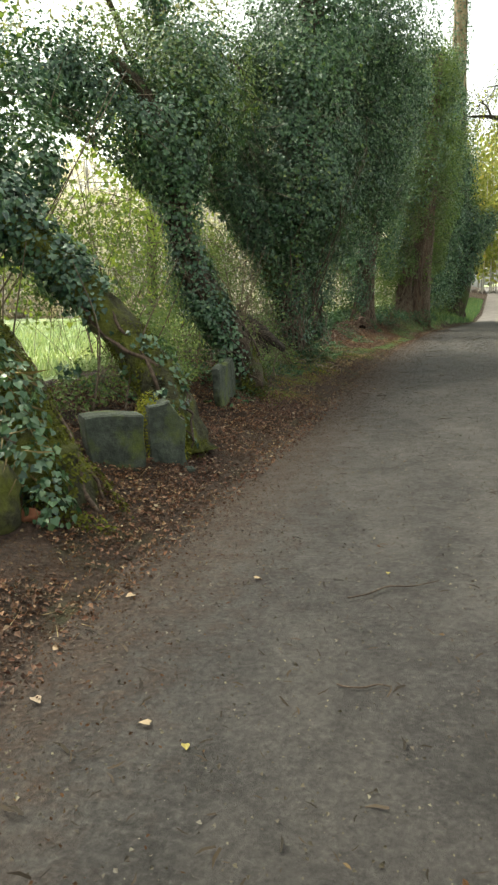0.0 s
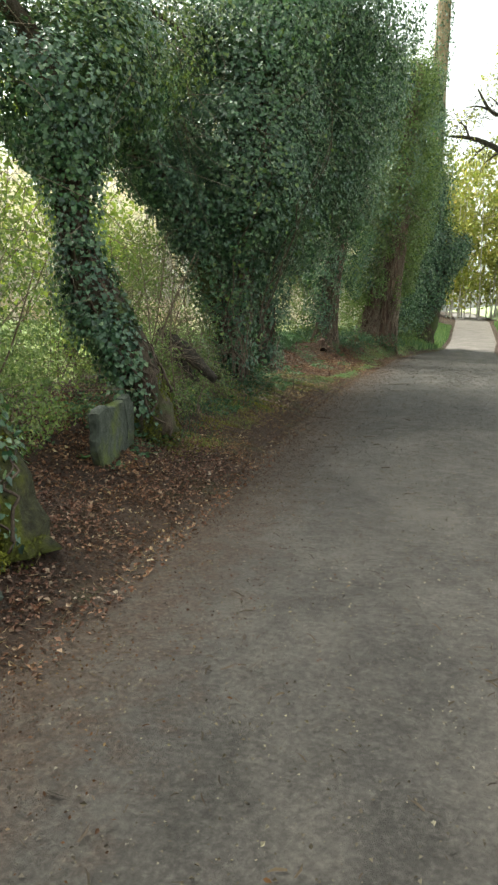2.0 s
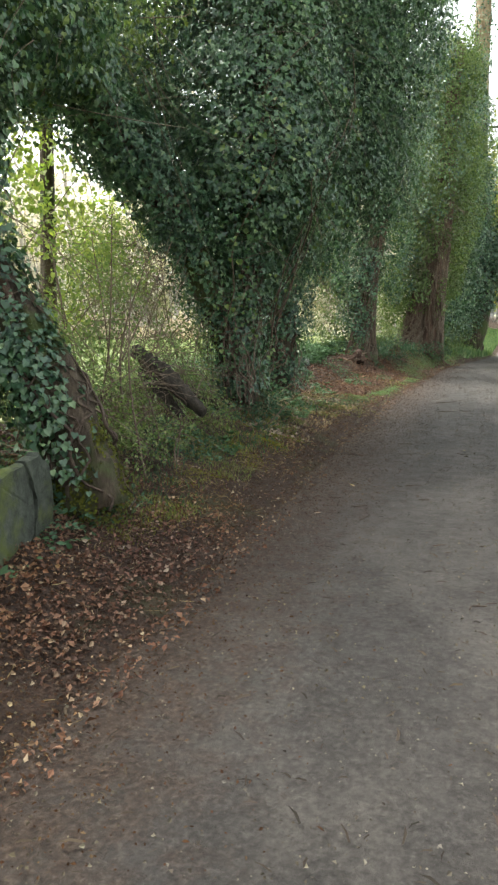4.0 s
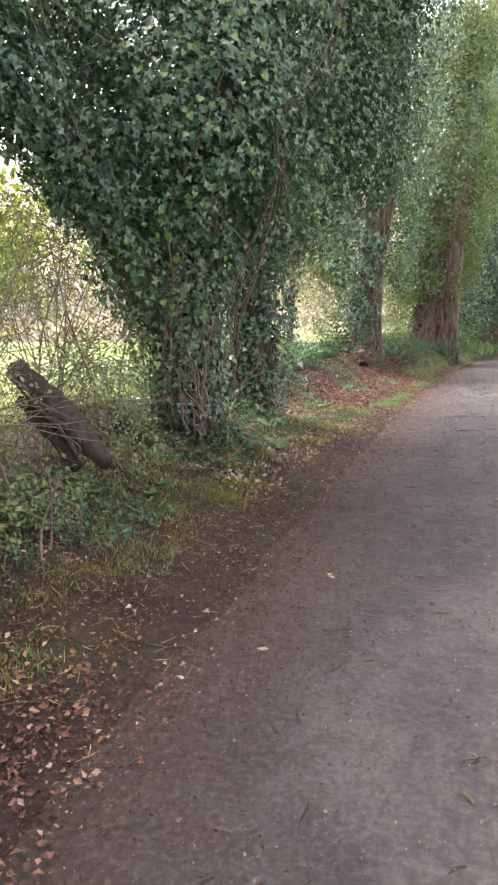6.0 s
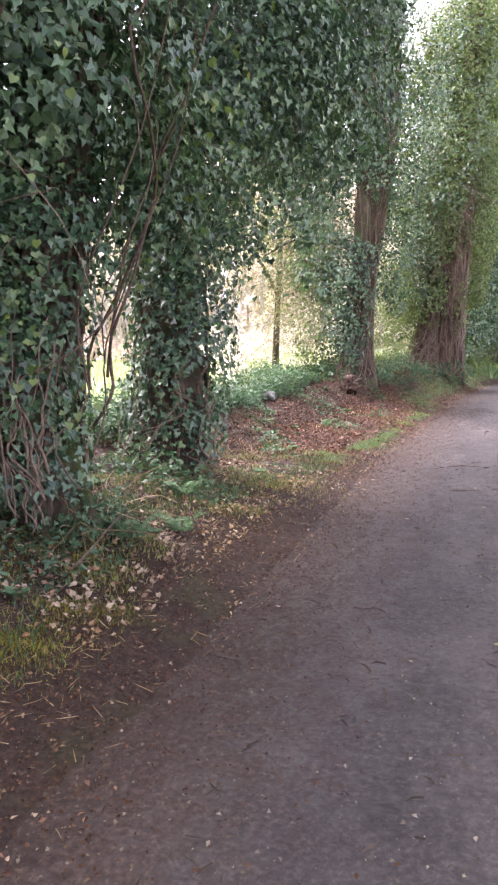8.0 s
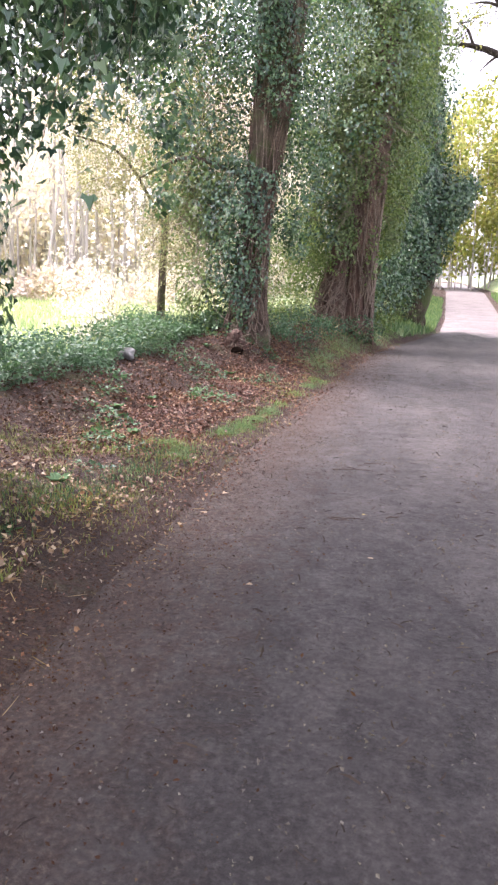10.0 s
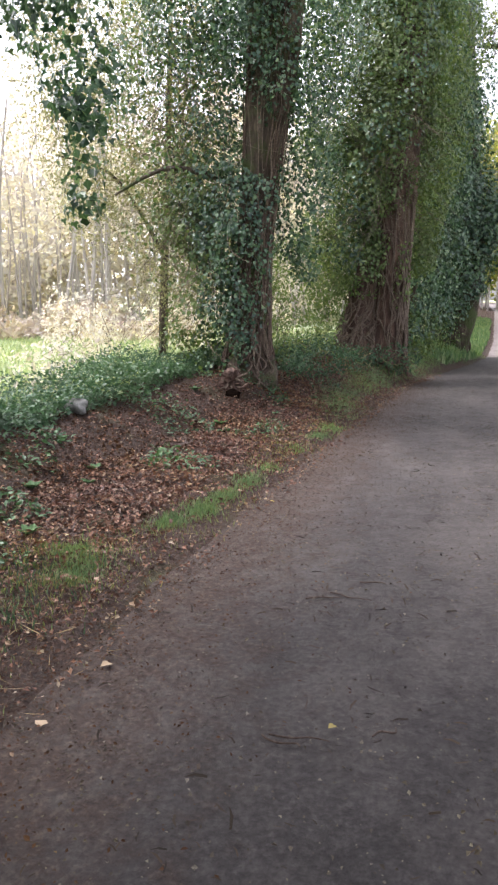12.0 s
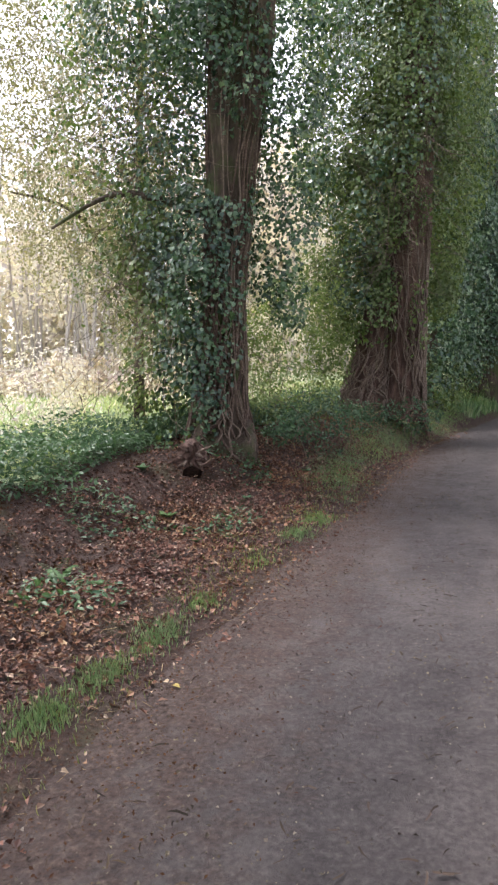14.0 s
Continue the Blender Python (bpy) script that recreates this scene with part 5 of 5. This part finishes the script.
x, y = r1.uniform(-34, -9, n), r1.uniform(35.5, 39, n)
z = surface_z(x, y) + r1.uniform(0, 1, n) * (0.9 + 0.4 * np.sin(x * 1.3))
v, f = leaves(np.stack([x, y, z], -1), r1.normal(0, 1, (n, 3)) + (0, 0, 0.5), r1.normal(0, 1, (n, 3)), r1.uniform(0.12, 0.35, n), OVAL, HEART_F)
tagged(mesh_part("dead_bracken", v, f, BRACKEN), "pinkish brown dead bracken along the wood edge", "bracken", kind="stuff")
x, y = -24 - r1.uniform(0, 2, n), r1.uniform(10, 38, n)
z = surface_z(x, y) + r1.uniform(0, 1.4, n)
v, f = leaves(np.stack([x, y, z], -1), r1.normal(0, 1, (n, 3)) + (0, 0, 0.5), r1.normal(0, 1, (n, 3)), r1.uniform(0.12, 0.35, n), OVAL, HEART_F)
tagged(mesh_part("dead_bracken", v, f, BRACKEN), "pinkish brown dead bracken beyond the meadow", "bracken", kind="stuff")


# ---- stones, log, small things ----
def slab(name, label, corners, thick, lean, mat, seed):
    """An upright rough slab from its outline in the x-z plane, about its foot."""
    bm = bmesh.new()
    r0 = np.random.default_rng(seed)
    front = []
    k = len(corners)
    for i in range(k):
        (x0, z0), (x1, z1) = corners[i], corners[(i + 1) % k]
        for s in (0, 0.25, 0.5, 0.75):
            front.append((x0 + (x1 - x0) * s + r0.normal(0, 0.008), z0 + (z1 - z0) * s + r0.normal(0, 0.008)))
    rings = []
    for yy, sc in ((-thick / 2, 0.96), (-thick / 2 + 0.015, 1.0), (thick / 2 - 0.015, 1.0), (thick / 2, 0.96)):
        cx, cz = np.mean(front, axis=0)
        rings.append([bm.verts.new((cx + (x - cx) * sc, yy + lean * z + r0.normal(0, 0.004), cz + (z - cz) * sc)) for x, z in front])
    for a, b in zip(rings, rings[1:]):
        for i in range(len(a)):
            bm.faces.new((a[i], a[(i + 1) % len(a)], b[(i + 1) % len(a)], b[i]))
    bm.faces.new(rings[0][::-1])
    bm.faces.new(rings[-1])
    bmesh.ops.recalc_face_normals(bm, faces=bm.faces)
    me = bpy.data.meshes.new(name)
    bm.to_mesh(me)
    bm.free()
    me.materials.append(mat)
    return tagged(new(name, me), label, "stone", "old stones by the lane")


s1 = slab("stone_slab", "upright grey-green mossy stone slab at the tree's foot", [(-0.4, -0.16), (0.02, -0.1), (0.16, 0.0), (0.2, 0.2), (0.12, 0.42), (-0.1, 0.41), (-0.36, 0.44), (-0.56, 0.41), (-0.57, 0.12)], 0.08, 0.03, STONE, 91)
s1.matrix_world = pose(-2.03, 7.3, 0.27, 0, 0, 98)
s4 = slab("stone_slab", "split-off piece of mossy slab at the tree's foot", [(0.04, -0.1), (0.38, -0.05), (0.44, 0.12), (0.4, 0.36), (0.3, 0.44), (0.15, 0.43), (0.22, 0.2), (0.17, 0.0)], 0.08, 0.03, STONE, 98)
s4.matrix_world = pose(-2.05, 7.32, 0.27, 0, 0, 97)
s2 = slab("stone_block", "squared grey-green stone block against the mossy trunk", [(-0.2, -0.25), (0.2, -0.22), (0.22, 0.38), (-0.23, 0.41)], 0.24, 0.08, STONE, 92)
s2.matrix_world = pose(-1.93, 4.35, 0.2, 0, 0, 40)
s3 = slab("stone_block", "narrow grey-green stone beside the mossy trunk", [(-0.13, -0.25), (0.14, -0.2), (0.15, 0.3), (0.03, 0.46), (-0.14, 0.42)], 0.2, 0.1, STONE, 93)
s3.matrix_world = pose(-1.71, 4.78, 0.18, 0, 0, 38)


def boulder(name, label, at, size, mat, seed, category="stone"):
    bm = bmesh.new()
    bmesh.ops.create_icosphere(bm, subdivisions=3, radius=1)
    r0 = np.random.default_rng(seed)
    o = Vector(r0.uniform(0, 50, 3))
    for v in bm.verts:
        v.co = v.co * (1 + 0.35 * noise.noise(v.co * 1.3 + o) + 0.1 * noise.noise(v.co * 4 + o))
        v.co = Vector((v.co.x * size[0], v.co.y * size[1], v.co.z * size[2]))
    me = bpy.data.meshes.new(name)
    bm.to_mesh(me)
    bm.free()
    me.materials.append(mat)
    for p in me.polygons:
        p.use_smooth = True
    ob = tagged(new(name, me), label, category)
    ob.matrix_world = pose(*ground_point(*at, size[2] * 0.35), 0, 0, r0.uniform(0, 360))
    return ob


boulder("boulder", "moss-covered boulder at the edge of the verge", (-2.05, 2.85), (0.26, 0.28, 0.26), MOSSY, 94)
TERRACOTTA = grain_material("terracotta", (0.10, 0.035, 0.018), (0.19, 0.07, 0.036), (0.28, 0.12, 0.07), 25, bump=0.6, dist=0.01)
boulder("brick_fragment", "broken orange-brown brick piece below the mossy trunk", (-1.8, 3.02), (0.075, 0.05, 0.05), TERRACOTTA, 101, "brick")
boulder("stone", "pale grey stone on the bare bank", (-3.5, 20.0), (0.16, 0.11, 0.09), STONE_EDGE, 95)
boulder("stone", "small grey stone by the blocks", (-1.5, 4.75), (0.05, 0.04, 0.03), STONE, 96)
log = thing("fallen_log", "short dark rotten log propped on the bank", "log")
tube_part("wood", [(-2.95, 10.6, 1.16), (-2.62, 10.48, 0.95), (-2.4, 10.4, 0.8), (-2.12, 10.3, 0.6)], [0.06, 0.085, 0.075, 0.05], DEAD_WOOD, log, sides=14, rings=20, rough=0.12, seed=97, lobes=0.1)
vines([(-2.9, 10.58, 1.12), (-2.5, 10.44, 0.86), (-2.2, 10.32, 0.64)], [0.08, 0.09, 0.07], 6, TWIG, log, 98)
tube_part("branch_stub", [(-2.85, 10.5, 0.95), (-2.6, 10.42, 0.78), (-2.35, 10.34, 0.55)], [0.04, 0.055, 0.035], DEAD_WOOD, log, sides=10, rings=20, rough=0.2, seed=102)
log2 = thing("fallen_log", "dark mossy log lying beside the ivy tree", "log")
tube_part("wood", [(-3.5, 11.5, 0.66), (-3.1, 11.5, 0.7), (-2.8, 11.52, 0.7), (-2.4, 11.52, 0.5)], [0.07, 0.085, 0.06], MOSSY, log2, sides=12, rings=14, rough=0.07, seed=99)
stump = thing("root_stump", "reddish broken root stump above a burrow at the trunk's foot", "stump")
sx, sy, sz = ground_point(-2.74, 22.72)
v, f = tube([(sx, sy + 0.15, sz - 0.05), (sx, sy + 0.02, sz + 0.16), (sx + 0.02, sy - 0.06, sz + 0.3)], [0.13, 0.14, 0.05], sides=14, rings=10, rough=0.2, seed=100, lobes=0.15)
mesh_part("wood", v, f, RED_BARK, stump, smooth=False)
for i in range(16):
    dx, dz = rng.uniform(-0.24, 0.24), rng.uniform(0.04, 0.3)
    tube_part("root", [(sx + dx * 0.2, sy, sz + 0.16), (sx + dx * 0.7, sy - 0.09, sz + dz), (sx + dx * 1.3, sy - rng.uniform(0.0, 0.16), sz + dz + rng.uniform(-0.1, 0.08))], [0.022, 0.015, 0.006], RED_BARK if i % 2 else VINE, stump, sides=6, rings=8, rough=0.15, seed=110 + i)


hollow(-2.66, 22.56, ground_point(-2.66, 22.5)[2] + 0.03, 0.1)


def twig_thing(x, y, length, angle, mat=TWIG, width=0.004, label="thin dark twig lying on the lane"):
    t = thing("twig", label, "twig", "twigs on the lane")
    a = radians(angle)
    pts = []
    for s in np.linspace(-0.5, 0.5, 5):
        px, py = x + math.cos(a) * s * length + rng.normal(0, 0.012), y + math.sin(a) * s * length + rng.normal(0, 0.012)
        pts.append(ground_point(px, py, width + 0.003))
    tube_part("stick", pts, [width, width, width * 0.6], mat, t, sides=6, rings=14, seed=1)
    return t


for x, y, length, ang in ((0.27, 2.93, 0.5, 36), (0.27, 2.0, 0.21, 16), (-0.24, 10.47, 0.12, 20), (-1.5, 8.55, 0.5, 45), (-1.02, 11.81, 0.26, -20), (-0.56, 9.68, 0.15, 8), (-0.36, 16.93, 0.19, 20), (-0.24, 15.68, 0.17, -8), (0.08, 15.82, 0.1, 30), (0.09, 8.82, 0.12, 38),
                          (-1.12, 5.16, 0.3, 3), (0.6, 14.2, 0.12, 30), (-1.4, 3.7, 0.25, 15), (-0.14, 17.2, 0.16, 4), (0.35, 7.85, 0.2, 40), (-0.5, 12.6, 0.2, -10), (0.12, 12.1, 0.13, -50), (-0.8, 9.89, 0.1, -5), (-0.09, 9.98, 0.09, 10), (-0.48, 9.33, 0.12, 70), (-1.25, 9.3, 0.3, 25), (-0.19, 15.71, 0.22, 5), (-0.22, 16.97, 0.2, -12)):
    twig_thing(x, y, length, ang)


def flat_leaf(x, y, size, mat, label):
    n = 1
    p = np.array([ground_point(x, y, 0.01)])
    a = rng.uniform(0, 6.28)
    v, f = leaves(p, np.array([[0.1, 0.1, 1.0]]), np.array([[math.cos(a), math.sin(a), 0]]), size * 0.85, HEART * np.array([0.9, 1, 1.2]), HEART_F)
    return tagged(mesh_part("fallen_leaf", v, f, mat), label, "leaf", "single fallen leaves")


for x, y, s in ((-0.24, 1.51, 0.04), (0.16, 12.31, 0.04), (-0.76, 10.39, 0.045), (-0.09, 15.82, 0.04), (0.24, 3.13, 0.035), (-1.13, 18.78, 0.05)):
    flat_leaf(x, y, s, YELLOW, "yellow fallen leaf lying on the tarmac")
for x, y, s in ((-0.75, 10.35, 0.05), (-0.82, 9.37, 0.06), (0.01, 15.06, 0.04), (-0.55, 14.55, 0.04), (-1.18, 15.33, 0.05), (-1.09, 15.56, 0.06), (-1.08, 16.04, 0.06), (-0.4, 1.59, 0.05), (-0.42, 2.92, 0.05), (-0.9, 1.65, 0.06), (-0.95, 2.6, 0.06), (-1.0, 12.5, 0.04)):
    flat_leaf(x, y, s, PALE_LITTER, "pale dry fallen leaf lying on the tarmac")


def plant(x, y, count, size, mat, name, label, category, template=OVAL, tilt=0.9, part_name="leaf"):
    """A low plant: a rosette of single leaves, each a part."""
    t = thing(name, label, category)
    b = np.array(ground_point(x, y))
    for i in range(count):
        a = 6.28 * i / count + rng.uniform(-0.4, 0.4)
        d = np.array([math.cos(a), math.sin(a), rng.uniform(0.0, 1.0) * tilt])
        v, f = leaves(b[None] + (0, 0, 0.005), np.array([[-d[0] * 0.7, -d[1] * 0.7, 1.0]]), d[None], size * rng.uniform(0.6, 1.2), template, HEART_F)
        mesh_part(part_name, v, f, mat, t)
    return t


for x, y, c, s in ((-2.55, 21.7, 9, 0.2), (-2.1, 22.6, 7, 0.14), (-2.0, 24.6, 9, 0.16), (-2.6, 18.6, 8, 0.16), (-2.3, 17.3, 9, 0.18), (-2.0, 11.6, 9, 0.17), (-2.1, 11.0, 8, 0.15), (-2.15, 15.6, 9, 0.2), (-2.1, 6.85, 7, 0.14), (-1.85, 3.5, 9, 0.22), (-2.3, 9.6, 7, 0.15), (-3.1, 22.3, 8, 0.2), (-2.29, 10.43, 9, 0.17), (-2.1, 10.86, 9, 0.18), (-2.3, 11.7, 8, 0.17), (-2.75, 18.95, 9, 0.17), (-3.2, 19.2, 8, 0.18), (-2.8, 18.1, 9, 0.2), (-2.2, 19.9, 8, 0.13), (-2.05, 21.2, 7, 0.12), (-1.95, 12.9, 8, 0.14), (-2.6, 13.3, 9, 0.18)):
    plant(x, y, c + 9, s * 0.5, WEED, "weed", "low green broad-leaved weed on the bank", "plant")


def fern(x, y, count, length):
    t = thing("fern", "small green fern on the bank", "fern")
    b = np.array(ground_point(x, y))
    for i in range(count):
        a = 6.28 * i / count + rng.uniform(-0.3, 0.3)
        d = np.array([math.cos(a), math.sin(a), 0])
        m = 12
        s = np.repeat(np.linspace(0.15, 1, m), 2)
        stem = b + d * (s * length * 0.8)[:, None] + np.array([0, 0, 1.0]) * (np.sin(s * 2.1) * length * 0.55)[:, None]
        side = np.tile([1.0, -1.0], m)[:, None] * np.cross(d, (0, 0, 1))
        v, f = leaves(stem, np.tile([0, 0, 1.0], (2 * m, 1)) + d * 0.3, side + d * 0.4, length * 0.3 * (1.1 - s), OVAL, HEART_F)
        mesh_part("frond", v, f, WEED, t)


for x, y, c, s in ((-2.0, 12.7, 7, 0.32), (-1.9, 13.2, 6, 0.28), (-2.5, 19.9, 4, 0.22), (-2.2, 13.9, 6, 0.3)):
    fern(x, y, c, s)
